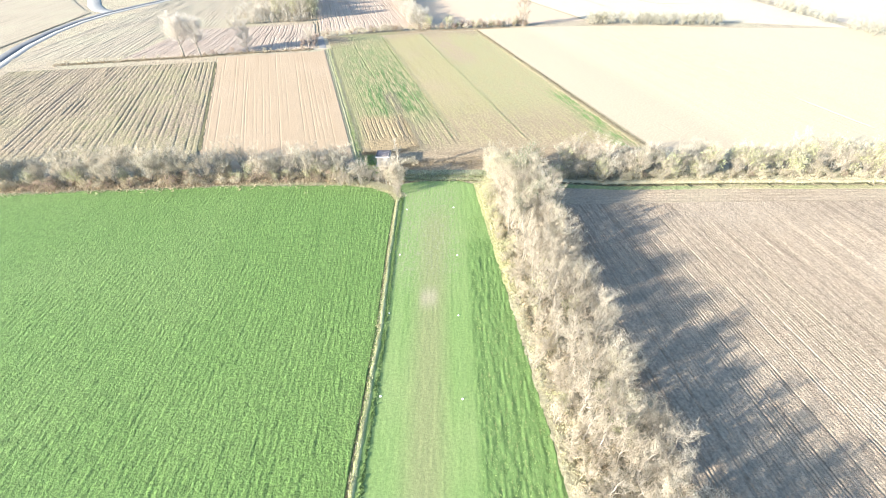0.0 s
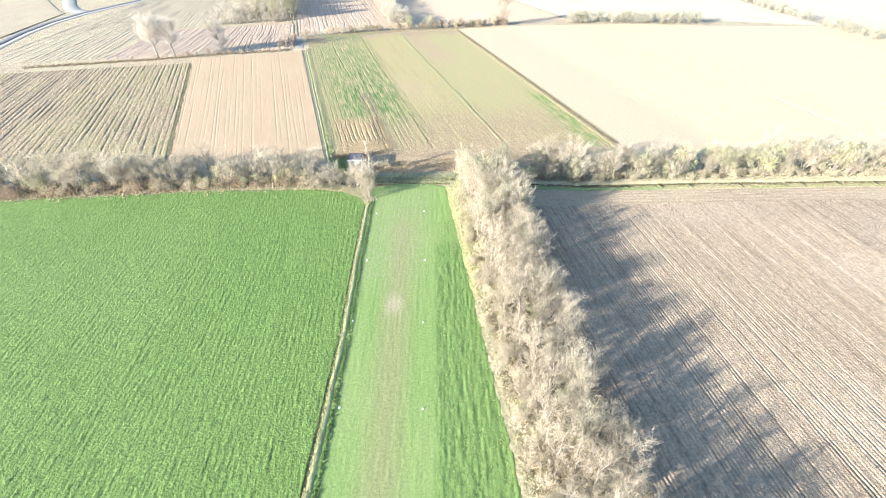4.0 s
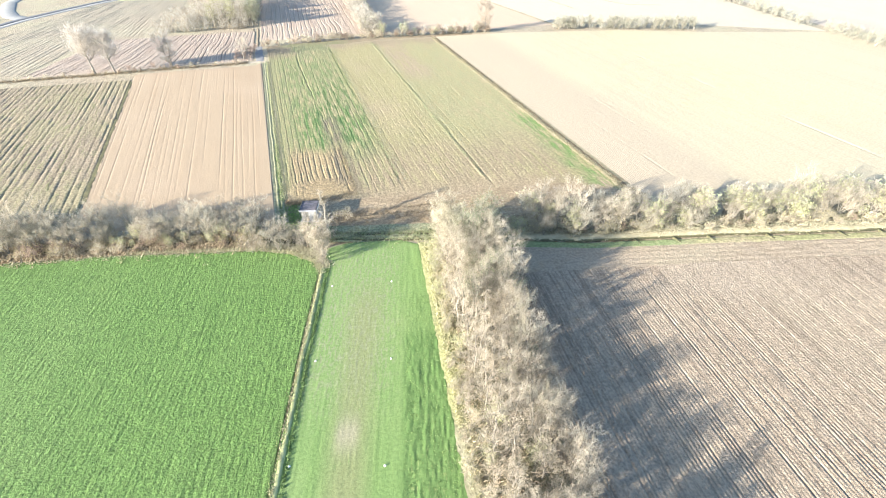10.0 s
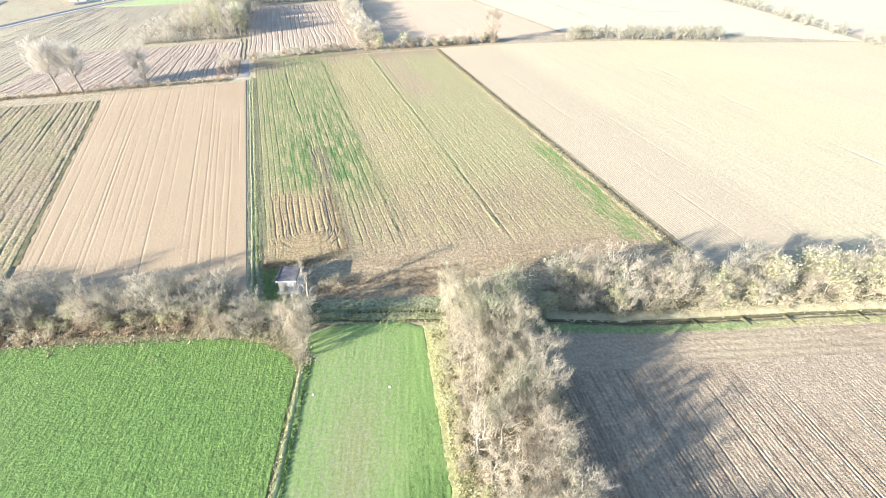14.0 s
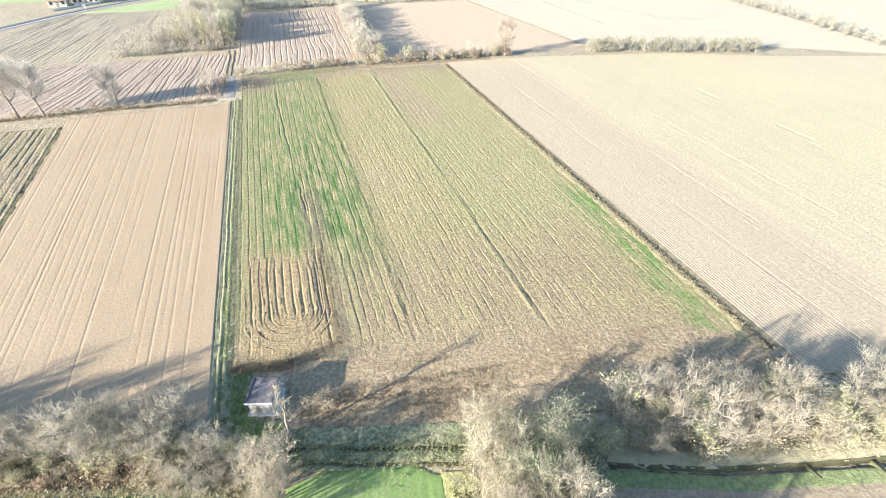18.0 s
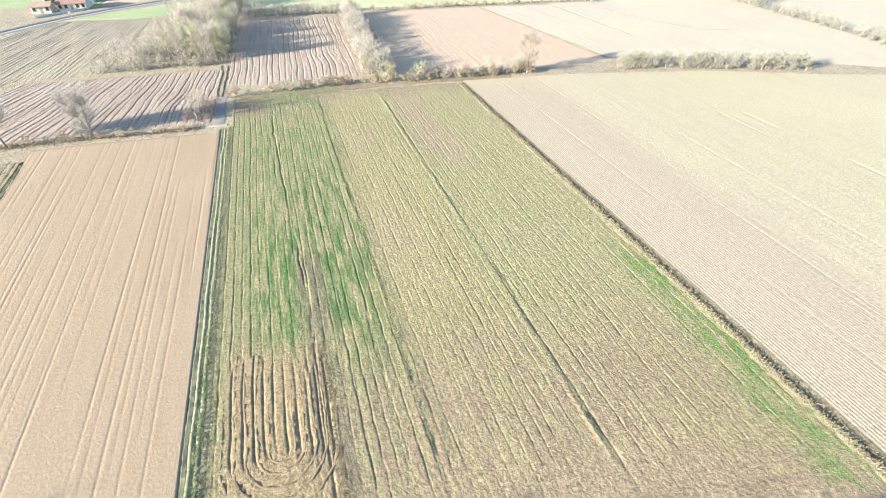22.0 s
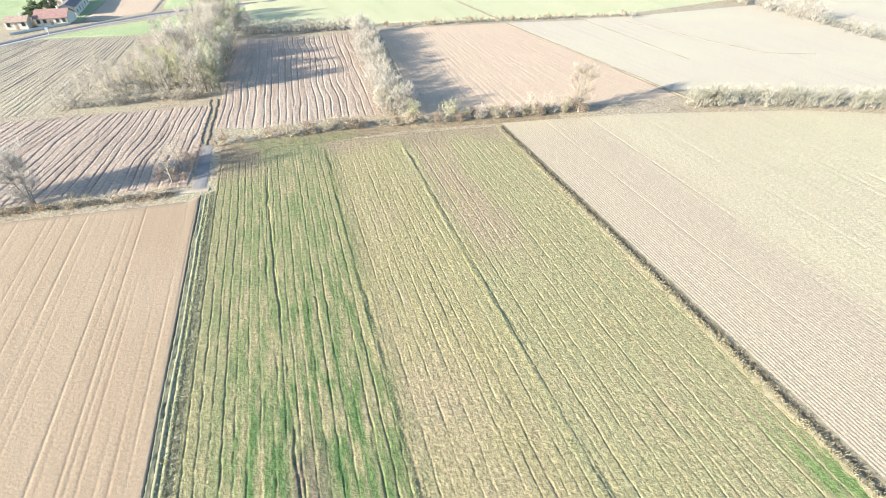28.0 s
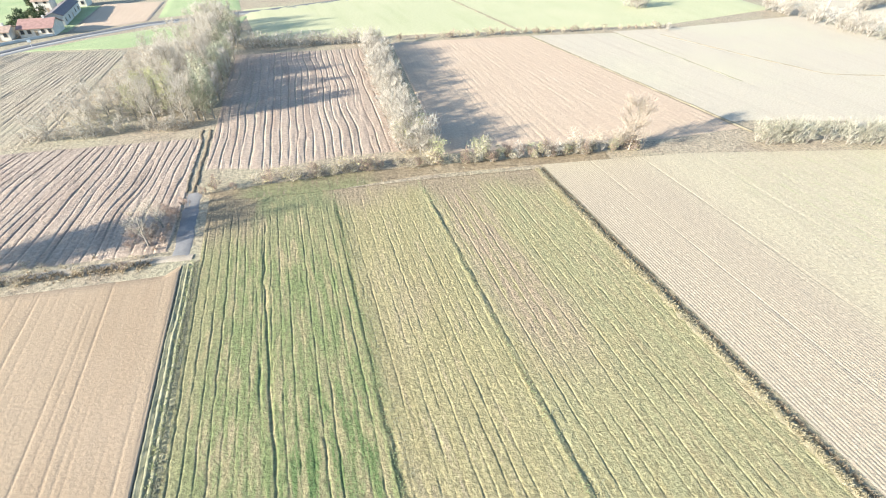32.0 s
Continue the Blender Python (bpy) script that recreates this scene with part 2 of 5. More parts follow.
M_BROWN = soil("rough_headland", (0.305, 0.228, 0.142), (0.220, 0.158, 0.096), (0.335, 0.260, 0.170), (0.12, 0.7), 0.7, 0.12, 2.2, 0.8, fine_amount=0.45)
# Base and green zone darkened to include shadows of the track trees.
M_TURN = soil("turned_headland", (0.255, 0.196, 0.122), (0.180, 0.135, 0.084), (0.290, 0.230, 0.148), (0.12, 0.7), 0.7, 0.09, 1.8, 0.7, fine_amount=0.4, zones=((5, 26, 170, 190, 2.5, (0.175, 0.182, 0.086), 0.8),))
M_FURROW = soil("far_furrows", (0.372, 0.287, 0.216), (0.240, 0.172, 0.128), (0.397, 0.308, 0.231), (0.6, 0.03), 0.7, 0.04, 1.6, 0.8, fine_amount=0.35)
M_FARROWS = soil("far_row_crop", (0.335, 0.275, 0.194), (0.243, 0.197, 0.134), (0.343, 0.299, 0.201), (0.7, 0.02), 0.7, 0.04, 1.8, 0.6, fine_amount=0.3)
M_ORANGE = soil("far_harrowed", (0.438, 0.329, 0.229), (0.397, 0.290, 0.206), (0.456, 0.345, 0.244), (0.6, 0.015), 0.5, 0.03, 2.0, 0.4, fine_amount=0.2)
M_FARGREEN = soil("far_meadow", (0.395, 0.385, 0.225), (0.340, 0.350, 0.188), (0.440, 0.412, 0.248), (0.2, 0.02), 0.5, 0.02, 1.5, 0.4, fine_amount=0.2)
M_LAWN = soil("lawn", (0.287, 0.340, 0.166), (0.221, 0.285, 0.125), (0.353, 0.376, 0.198), (0.2, 0.1), 0.5, 0.05, 1.5, 0.4, fine_amount=0.25)
M_BARK = mottled("bark", (0.176, 0.151, 0.120), (0.315, 0.284, 0.240), 3.0, 0.9, 0.6)
# Real twigs are opaque; translucency is added here to soften their shaded sides.
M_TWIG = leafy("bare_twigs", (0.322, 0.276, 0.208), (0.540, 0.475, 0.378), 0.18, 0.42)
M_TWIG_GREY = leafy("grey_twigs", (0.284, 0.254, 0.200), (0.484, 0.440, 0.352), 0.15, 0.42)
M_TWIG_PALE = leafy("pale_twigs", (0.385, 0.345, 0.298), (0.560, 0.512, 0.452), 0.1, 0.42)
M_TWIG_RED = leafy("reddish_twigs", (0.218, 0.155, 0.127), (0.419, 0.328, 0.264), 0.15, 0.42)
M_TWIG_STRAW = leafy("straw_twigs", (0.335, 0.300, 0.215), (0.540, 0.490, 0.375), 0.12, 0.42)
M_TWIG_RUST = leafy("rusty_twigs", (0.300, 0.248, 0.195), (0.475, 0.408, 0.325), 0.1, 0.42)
M_DRYLEAF = leafy("dry_yellow_leaves", (0.360, 0.310, 0.160), (0.520, 0.455, 0.270), 0.2)
M_IVY = leafy("ivy_leaves", (0.095, 0.125, 0.062), (0.250, 0.290, 0.160), 0.2)
M_EVERGREEN = leafy("evergreen_leaves", (0.03, 0.05, 0.025), (0.09, 0.12, 0.06), 0.2)
M_DULLLEAF = leafy("dull_green_leaves", (0.270, 0.280, 0.190), (0.450, 0.450, 0.325), 0.15)
M_YELLOWLEAF = leafy("yellow_green_leaves", (0.280, 0.295, 0.145), (0.480, 0.465, 0.255), 0.2)
M_DRYGRASS = leafy("dry_grass_blades", (0.350, 0.318, 0.215), (0.490, 0.448, 0.320), 0.0)
M_WEED = leafy("dark_weed_blades", (0.15, 0.15, 0.10), (0.32, 0.30, 0.21), 0.0)
M_PALEGRASS = leafy("pale_grass_blades", (0.323, 0.340, 0.170), (0.459, 0.459, 0.272), 0.0)
M_WEEDY = soil("weedy_bank_grass", (0.250, 0.252, 0.142), (0.180, 0.192, 0.098), (0.315, 0.298, 0.185), (0.6, 1.2), 0.7, 0.15, 2.8, 0.9, fine_amount=0.6)
M_DEADWEED = leafy("dead_weed_stems", (0.170, 0.130, 0.085), (0.360, 0.285, 0.185), 0.0)
M_VERGE = soil("dry_verge_grass", (0.280, 0.250, 0.160), (0.205, 0.188, 0.108), (0.325, 0.292, 0.192), (0.5, 0.2), 0.7, 0.12, 2.4, 0.7, fine_amount=0.4, zones=((-1, 2.8, 42, 80, 0.8, (0.335, 0.322, 0.150), 0.95),))
M_RIDGEGREEN = leafy("weed_leaves", (0.190, 0.230, 0.105), (0.330, 0.350, 0.180), 0.0)
M_VERGEBLADE = leafy("straw_grass_blades", (0.390, 0.375, 0.215), (0.520, 0.480, 0.315), 0.0)
# Paler than the near hedge twigs: distance haze is put into this colour.
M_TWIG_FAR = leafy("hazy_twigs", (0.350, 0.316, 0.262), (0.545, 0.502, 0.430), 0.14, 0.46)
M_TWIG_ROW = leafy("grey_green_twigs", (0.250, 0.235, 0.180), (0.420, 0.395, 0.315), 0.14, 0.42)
M_BRAMBLE = leafy("bramble_stems", (0.276, 0.208, 0.138), (0.552, 0.464, 0.325), 0.0)
M_DITCHGREEN = leafy("dark_grass_blades", (0.070, 0.125, 0.040), (0.180, 0.260, 0.090), 0.0)
M_EDGEBLADE = leafy("brown_stubble_blades", (0.180, 0.212, 0.086), (0.280, 0.302, 0.135), 0.0)
M_ROUGHGRASS = leafy("rough_grass_blades", (0.090, 0.150, 0.045), (0.240, 0.310, 0.115), 0.0)
M_BANKBLADE = leafy("bank_grass_blades", (0.230, 0.198, 0.122), (0.360, 0.315, 0.205), 0.0)
M_GREENGRASS = leafy("green_grass_blades", (0.130, 0.245, 0.067), (0.324, 0.431, 0.151), 0.0)
# Near-black colour carries the shade that these shallow dips cannot cast.
M_DITCH = mottled("shaded_ditch_earth", (0.06, 0.055, 0.03), (0.13, 0.12, 0.06), 0.8, 0.9, 0.6)
M_BANK = mottled("bank_grass", (0.255, 0.275, 0.112), (0.380, 0.385, 0.192), 0.6, 0.9, 0.6)
M_GREENBANK = mottled("green_bank_grass", (0.157, 0.152, 0.084), (0.317, 0.293, 0.184), 1.6, 0.9, 0.8)
M_CANALBANK = mottled("canal_bank_straw", (0.285, 0.250, 0.152), (0.430, 0.370, 0.240), 1.1, 0.95, 0.9, dist=0.08)
M_TILLED = soil("tilled_headland", (0.322, 0.252, 0.176), (0.250, 0.192, 0.130), (0.345, 0.285, 0.192), (0.3, 0.6), 0.6, 0.06, 2.5, 0.6, fine_amount=0.3)
M_STRAW = mottled("straw_bank", (0.19, 0.155, 0.095), (0.31, 0.26, 0.17), 0.6, 0.95, 0.6)
M_BANKSTRAW = mottled("dry_grass_bank", (0.205, 0.175, 0.105), (0.325, 0.278, 0.178), 1.4, 0.95, 0.8, dist=0.06)
# Pale gravel darkened, so the shade over the track sits in its colour.
M_GRAVELTRACK = mottled("gravel_track", (0.155, 0.148, 0.142), (0.222, 0.212, 0.2), 0.5, 0.95, 0.6)
M_ROAD = mottled("asphalt", (0.09, 0.09, 0.093), (0.135, 0.135, 0.138), 0.6, 0.85, 0.3)
M_GRAVEL = mottled("pale_gravel", (0.20, 0.195, 0.18), (0.28, 0.27, 0.25), 0.8, 0.9, 0.5)
M_TRACK = mottled("track_earth", (0.26, 0.21, 0.155), (0.40, 0.34, 0.26), 0.4, 0.9, 0.6)
M_WHITE = mottled("white_plaster", (0.42, 0.395, 0.345), (0.56, 0.53, 0.465), 0.6, 0.85, 0.2)
M_PLASTIC = mottled("white_plastic", (0.72, 0.72, 0.70), (0.82, 0.82, 0.80), 3.0, 0.45, 0.05)
M_SHEDWALL = mottled("stained_plaster", (0.24, 0.215, 0.185), (0.37, 0.345, 0.31), 1.4, 0.9, 0.3)
M_FASCIA = mottled("dull_white_paint", (0.30, 0.295, 0.29), (0.42, 0.415, 0.41), 2.0, 0.7, 0.1)
M_CONCRETE = mottled("concrete", (0.36, 0.35, 0.32), (0.52, 0.50, 0.46), 0.9, 0.9, 0.4)
M_TILE = mottled("red_roof_tiles", (0.225, 0.135, 0.112), (0.34, 0.205, 0.172), 1.2, 0.85, 0.5, per_object=0.1)
M_TILE_GREY = mottled("brown_roof_tiles", (0.24, 0.17, 0.13), (0.36, 0.27, 0.21), 1.2, 0.85, 0.5, per_object=0.1)
M_SHEET = mottled("grey_roof_sheet", (0.080, 0.070, 0.072), (0.175, 0.155, 0.155), 2.2, 0.9, 0.4, per_object=0.15)
M_TRIM = mottled("dark_metal_trim", (0.055, 0.052, 0.055), (0.12, 0.112, 0.112), 2.0, 0.7, 0.1)
M_WOOD = mottled("weathered_wood", (0.20, 0.15, 0.10), (0.36, 0.29, 0.21), 2.0, 0.85, 0.4)
M_PANE = mottled("dark_window_glass", (0.03, 0.035, 0.04), (0.05, 0.055, 0.06), 1.0, 0.12, 0.0)
M_STEEL = mottled("galvanised_steel", (0.45, 0.46, 0.47), (0.60, 0.61, 0.62), 2.0, 0.45, 0.1, metal=0.7)
M_RUT = mottled("dark_rut_earth", (0.120, 0.092, 0.060), (0.215, 0.168, 0.110), 1.2, 0.95, 0.6)
# Rut colour joins damp soil with the shade inside the furrow.
M_LOOPRUT = mottled("damp_shaded_rut_earth", (0.135, 0.100, 0.060), (0.265, 0.200, 0.122), 1.6, 0.95, 0.8, dist=0.06)

# ---------------------------------------------------------------- mesh helpers


def mesh_of(name, verts, faces, material, smooth=False):
    me = bpy.data.meshes.new(name)
    me.from_pydata(verts, [], faces)
    me.materials.append(material)
    if smooth:
        me.polygons.foreach_set("use_smooth", [True] * len(me.polygons))
    me.update()
    return me


def part_mesh(name, me, parent, label=""):
    ob = new(name, me)
    ob.parent = parent
    if label:
        tagged(ob, label)
    return ob


def part(name, bm, material, parent, label=""):
    me = bpy.data.meshes.new(name)
    bm.to_mesh(me)
    bm.free()
    me.materials.append(material)
    return part_mesh(name, me, parent, label)


def bm_box(x0, y0, z0, x1, y1, z1, bm=None, bevel=0.0):
    bm = bm or bmesh.new()
    made = bmesh.ops.create_cube(bm, size=1.0, matrix=Matrix.LocRotScale(((x0 + x1) / 2, (y0 + y1) / 2, (z0 + z1) / 2), None, (x1 - x0, y1 - y0, z1 - z0)))
    if bevel:
        edges = list({e for v in made["verts"] for e in v.link_edges})
        bmesh.ops.bevel(bm, geom=edges, offset=bevel, segments=1, affect="EDGES")
    return bm


def vnoise(u, v, su, sv, seed):
    """Smooth value noise with cells of su by sv metres, in -1..1."""
    rng = np.random.RandomState(seed)
    g = rng.uniform(-1, 1, (256, 256))
    a, b = u / su, v / sv
    i, j = np.floor(a).astype(int), np.floor(b).astype(int)
    fa, fb = a - i, b - j
    fa, fb = fa * fa * (3 - 2 * fa), fb * fb * (3 - 2 * fb)
    i0, i1, j0, j1 = i % 256, (i + 1) % 256, j % 256, (j + 1) % 256
    return (g[i0, j0] * (1 - fa) + g[i1, j0] * fa) * (1 - fb) + (g[i0, j1] * (1 - fa) + g[i1, j1] * fa) * fb


def grid_mesh(name, x, y, z, u, v, material, smooth=True):
    """One sheet from 2D arrays, with a UV map in metres."""
    r, c = x.shape
    idx = np.arange(r * c).reshape(r, c)
    quads = np.stack((idx[:-1, :-1], idx[:-1, 1:], idx[1:, 1:], idx[1:, :-1]), -1).reshape(-1, 4)
    me = bpy.data.meshes.new(name)
    me.vertices.add(r * c)
    me.vertices.foreach_set("co", np.stack((x, y, z), -1).astype(np.float32).ravel())
    me.loops.add(quads.size)
    me.loops.foreach_set("vertex_index", quads.ravel().astype(np.int32))
    me.polygons.add(len(quads))
    me.polygons.foreach_set("loop_start", np.arange(0, quads.size, 4, dtype=np.int32))
    me.polygons.foreach_set("use_smooth", np.full(len(quads), smooth))
    layer = me.uv_layers.new(name="map")
    uv = np.stack((u.ravel()[quads.ravel()], v.ravel()[quads.ravel()]), -1)
    layer.data.foreach_set("uv", uv.astype(np.float32).ravel())
    me.update(calc_edges=True)
    me.validate()
    me.materials.append(material)
    return me


def line_x(two, y):
    (xa, ya), (xb, yb) = two
    return xa + (xb - xa) * (y - ya) / (yb - ya)


def poly_y(pts, x):
    return np.interp(x, [p[0] for p in pts], [p[1] for p in pts])


def field(name, label, left, right, bottom, top, cols, segs, shape, material, base=0.22, cut=None, steps=None, open_bottom=False, sink=None, side_sink=None):
    """A field between two side lines and a bottom and a top edge, its rows running from bottom to top; shape(u, v) is its relief."""
    s, t = np.meshgrid(np.linspace(0, 1, cols + 1) if steps is None else steps, np.linspace(0, 1, segs + 1))
    y = np.full_like(s, (bottom[0][1] + top[0][1]) / 2)
    for _ in range(6):
        x = line_x(left, y) + (line_x(right, y) - line_x(left, y)) * s
        y0, y1 = poly_y(bottom, x), poly_y(top, x)
        y = y0 + (y1 - y0) * t
    mid = (bottom[0][1] + top[0][1]) / 2
    u = s * (line_x(right, mid) - line_x(left, mid))
    z = base + shape(u, y)
    out = np.zeros_like(s, bool)
    if cut:
        lim = np.interp(y, [p[1] for p in cut], [p[0] for p in cut])
        out = x > lim
        x = np.minimum(x, lim)
    out[0], out[-1], out[:, 0], out[:, -1] = not open_bottom, True, True, True
    flat = np.where(out, 0.01 if sink is None else z - sink, z)
    if side_sink is not None:
        flat[:, 0], flat[:, -1] = z[:, 0] - side_sink, z[:, -1] - side_sink
    z = flat
    ob = new(name, grid_mesh(name, x, y, z, u, y, material))
    return tagged(ob, label, "field", kind="structure")


def ridges(pitch, amp, rough=0.04, sharp=1.0, wander=0.12):
    """Relief of rows a pitch apart, of uneven height, that wander a little."""
    def shape(u, v):
        w = u + wander * vnoise(u, v, 3.0, 14.0, 5)
        r = 0.5 + 0.5 * np.cos(2 * np.pi * w / pitch)
        tall = 0.75 + 0.35 * vnoise(np.round(w / pitch) * 7.3, v, 1.0, 22.0, 6)
        return amp * tall * r ** sharp + rough * vnoise(u, v, 0.7, 0.9, 7) + 0.5 * rough * vnoise(u, v, 0.35, 0.4, 8)
    return shape


def grooves(pitch, depth, width, wander=0.3, bend=20.0, rough=0.03, seed=80):
    """Relief of flat beds between narrow uneven furrows."""
    def shape(u, v):
        w = u + wander * vnoise(u, v, 6.0, bend, seed) + 0.3 * wander * vnoise(u, v, 2.0, 7.0, seed + 1)
        k = np.floor(w / pitch)
        c = (w / pitch - k - 0.5) * pitch
        deep = np.clip(0.75 + 0.7 * vnoise(k * 3.7, v, 1.0, 12.0, seed + 2), 0.1, 1.4)
        side = 0.35 * vnoise(k * 5.1, v * 0, 1.0, 1.0, seed + 3) * pitch
        return -depth * deep * np.exp(-((c - side * 0.5) / width) ** 2) + rough * vnoise(u, v, 0.6, 0.8, seed + 4)
    return shape


def along(pts, step):
    """Even points on a polyline: place, direction."""
    out = []
    for (xa, ya), (xb, yb) in zip(pts, pts[1:]):
        d = math.hypot(xb - xa, yb - ya)
        k = max(1, round(d / step))
        for i in range(k):
            out.append((xa + (xb - xa) * i / k, ya + (yb - ya) * i / k, (xb - xa) / d, (yb - ya) / d))
    out.append((*pts[-1], *out[-1][2:]))
    return out


def ribbon(name, label, pts, profile, material, step=1.0, wobble=0.1, category="", kind="structure", seed=3, rise=0.05):
    """A strip along a polyline with a cross-section (offset, height)."""
    way = along(pts, step)
    d = np.array([[p[2], p[3]] for p in way])
    for _ in range(3):
        d[1:-1] = (d[:-2] + d[1:-1] + d[2:]) / 3
    rng = np.random.RandomState(seed)
    c = np.array([[p[0], p[1]] for p in way])
    off, hgt = np.array([p[0] for p in profile]), np.array([p[1] for p in profile])
    k = np.arange(len(way)) * step
    drift = wobble * vnoise(k, k * 0, 4.0, 1.0, seed)
    rise_ = rise * (0.4 + 0.6 * np.abs(vnoise(k, k * 0, 1.7, 1.0, seed + 50)))
    o = off[None] + drift[:, None] + wobble * 0.5 * rng.uniform(-1, 1, (len(way), len(off)))
    x, y = c[:, :1] + d[:, 1:] * o, c[:, 1:] - d[:, :1] * o
    z = hgt[None] + rise_[:, None] * rng.uniform(-1, 1, (len(way), len(off))) * (np.abs(hgt[None]) > 0.011)
    u = np.repeat(off[None], len(way), 0)
    v = np.repeat(k[:, None], len(off), 1)
    ob = new(name, grid_mesh(name, x, y, z, u, v, material))
    return tagged(ob, label, category, kind=kind)


def tufts(name, label, spots, height, material, blades=5, wide=0.08, seed=1, lean=0.5, category="grass"):
    """Many small tufts of blades, one mesh of kind stuff."""
    rng = np.random.RandomState(seed)
    verts, faces = [], []
    for x, y, z in spots:
        for _ in range(blades):
            a, h = rng.uniform(0, 2 * math.pi), height * rng.uniform(0.5, 1.3)
            r, w = rng.uniform(0, 0.25) * height, wide * rng.uniform(0.6, 1.4)
            px, py = x + r * math.cos(a * 3), y + r * math.sin(a * 3)
            tx, ty = px + lean * h * math.cos(a), py + lean * h * math.sin(a)
            cx, cy = -math.sin(a) * w, math.cos(a) * w
            i = len(verts)
            verts += [(px - cx, py - cy, z - 0.02), (px + cx, py + cy, z - 0.02), (px + 0.4 * (tx - px) + 0.6 * cx, py + 0.4 * (ty - py) + 0.6 * cy, z + 0.6 * h), (tx, ty, z + h)]
            faces += [(i, i + 1, i + 2), (i, i + 2, i + 3)]
    ob = new(name, mesh_of(name, verts, faces, material))
    return tagged(ob, label, category, kind="stuff")


def band(pts, half, count, z, seed):
    """Random spots within half metres of a polyline."""
    rng = np.random.RandomState(seed)
    way = along(pts, 0.5)
    out = []
    for _ in range(count):
        p = way[rng.randint(len(way))]
        o, s = rng.normal(0, half * 0.5), rng.uniform(-0.4, 0.4)
        out.append((p[0] + p[3] * o + p[2] * s, p[1] - p[2] * o + p[3] * s, z))
    return out


def patch_of(x0, y0, x1, y1, count, z, seed):
    rng = np.random.RandomState(seed)
    return [(rng.uniform(x0, x1), rng.uniform(y0, y1), z) for _ in range(count)]


# ---------------------------------------------------------------- ground and fields
g = np.concatenate((np.linspace(-2500, -320, 8), np.linspace(-300, 300, 121), np.linspace(320, 2500, 8)))
h = np.concatenate((np.linspace(-2500, -120, 8), np.linspace(-100, 420, 105), np.linspace(450, 2800, 8)))
gx, gy = np.meshgrid(g, h)
ground = new("ground", grid_mesh("ground", gx, gy, 0 * gx, gx, gy, M_GROUND))
tagged(ground, "flat farmland ground of rough dry grass and earth", "ground", kind="structure")

MID_L = ((-42.9, 91.0), (-58.6, 156.4))
BOUND3 = ((50.1, 78.5), (30.5, 187.0))
FAR_EDGE = [(-170, 158), (-100, 161), (-72, 163.5), (-50, 166.5), (-27, 168.3), (-23.8, 172.5), (-21.8, 177.5), (-16.5, 182), (-9, 185.2), (-3.4, 187.2), (9.3, 189.5), (30, 190.6), (60, 191.4), (100, 187.5), (130, 179), (240, 160)]


def edge_shift(pts, d):
    return [(x, y + d) for x, y in pts]


def crop_shape(u, v):
    w = u - 0.062 * v + 0.05 * vnoise(u, v, 2.0, 9.0, 13)
    rows = np.cos(2 * np.pi * w / 0.72) * (0.55 + 0.6 * vnoise(np.floor(w / 0.72) * 3.1, v, 1.0, 3.5, 14))
    return np.clip(1.25 - v / 90.0, 0.6, 1.0) * 0.029 * rows + np.clip(1.2 - v / 90.0, 0.5, 1.0) * 0.036 * vnoise(w, v, 0.24, 0.7, 11) + 0.015 * vnoise(u, v, 1.4, 2.2, 12)


field("crop_field", "bright green winter crop field in fine rows", ((-110, 0), (-110, 70)), ((2, 0), (2, 70)),
      [(-110, -16), (4, -16)], [(-110, 78.5), (-75, 77), (-33, 75.2), (-12, 73.2), (-6.3, 71.3), (-3.2, 69.0), (-2.0, 66.5), (3, 60)], 0, 230, crop_shape, M_CROP, steps=np.concatenate((np.linspace(0, 0.5, 120), np.linspace(0.501, 1, 400))),
      cut=[(-10.3, -16), (-8.6, 2), (-7.3, 18.2), (-5.0, 37), (-3.8, 52), (-2.3, 67), (-1, 80)], sink=0.05)


def strip_shape(u, v):
    rough = np.clip((u - 11.5) / 0.8, 0, 1) * np.clip((58 - v) / 8.0, 0.25, 1)
    rows = vnoise(u + 0.1 * vnoise(u, v, 2, 9, 22), v, 0.27, 2.2, 23)
    return 0.006 * vnoise(u, v, 0.35, 0.9, 21) + (0.007 + 0.022 * rough) * rows + rough * 0.036 * vnoise(u, v, 0.26, 0.45, 24)


field("grass_strip", "mown grass landing strip with a worn brown middle", ((-8.4, 5), (-1.4, 72)), ((14.6, 5), (21.6, 72)),
      [(-12, -16), (13, -16)], [(-3, 71.2), (-0.4, 72.3), (1.5, 72.8), (5, 72.8), (9.5, 72.2), (11.5, 71.0), (22, 70.5)], 240, 230, strip_shape, M_STRIP, base=0.15, cut=[(12.3, -16), (12.2, 40), (11.9, 72)], sink=0.05)


def verge_shape(u, v):
    return np.clip(u / 1.5, 0.05, 1.0) * (0.10 * vnoise(u, v, 0.7, 0.9, 26) + 0.05 * vnoise(u, v, 2.0, 3.0, 27))


field("belt_verge", "dry yellow green grass verge along the tree belt", ((12.1, 5), (11.8, 72)), ((23.6, 5), (23.2, 72)),
      [(10, -16), (25, -16)], [(10, 71.4), (25, 69.8)], 60, 190, verge_shape, M_VERGE, base=0.16, sink=0.02)


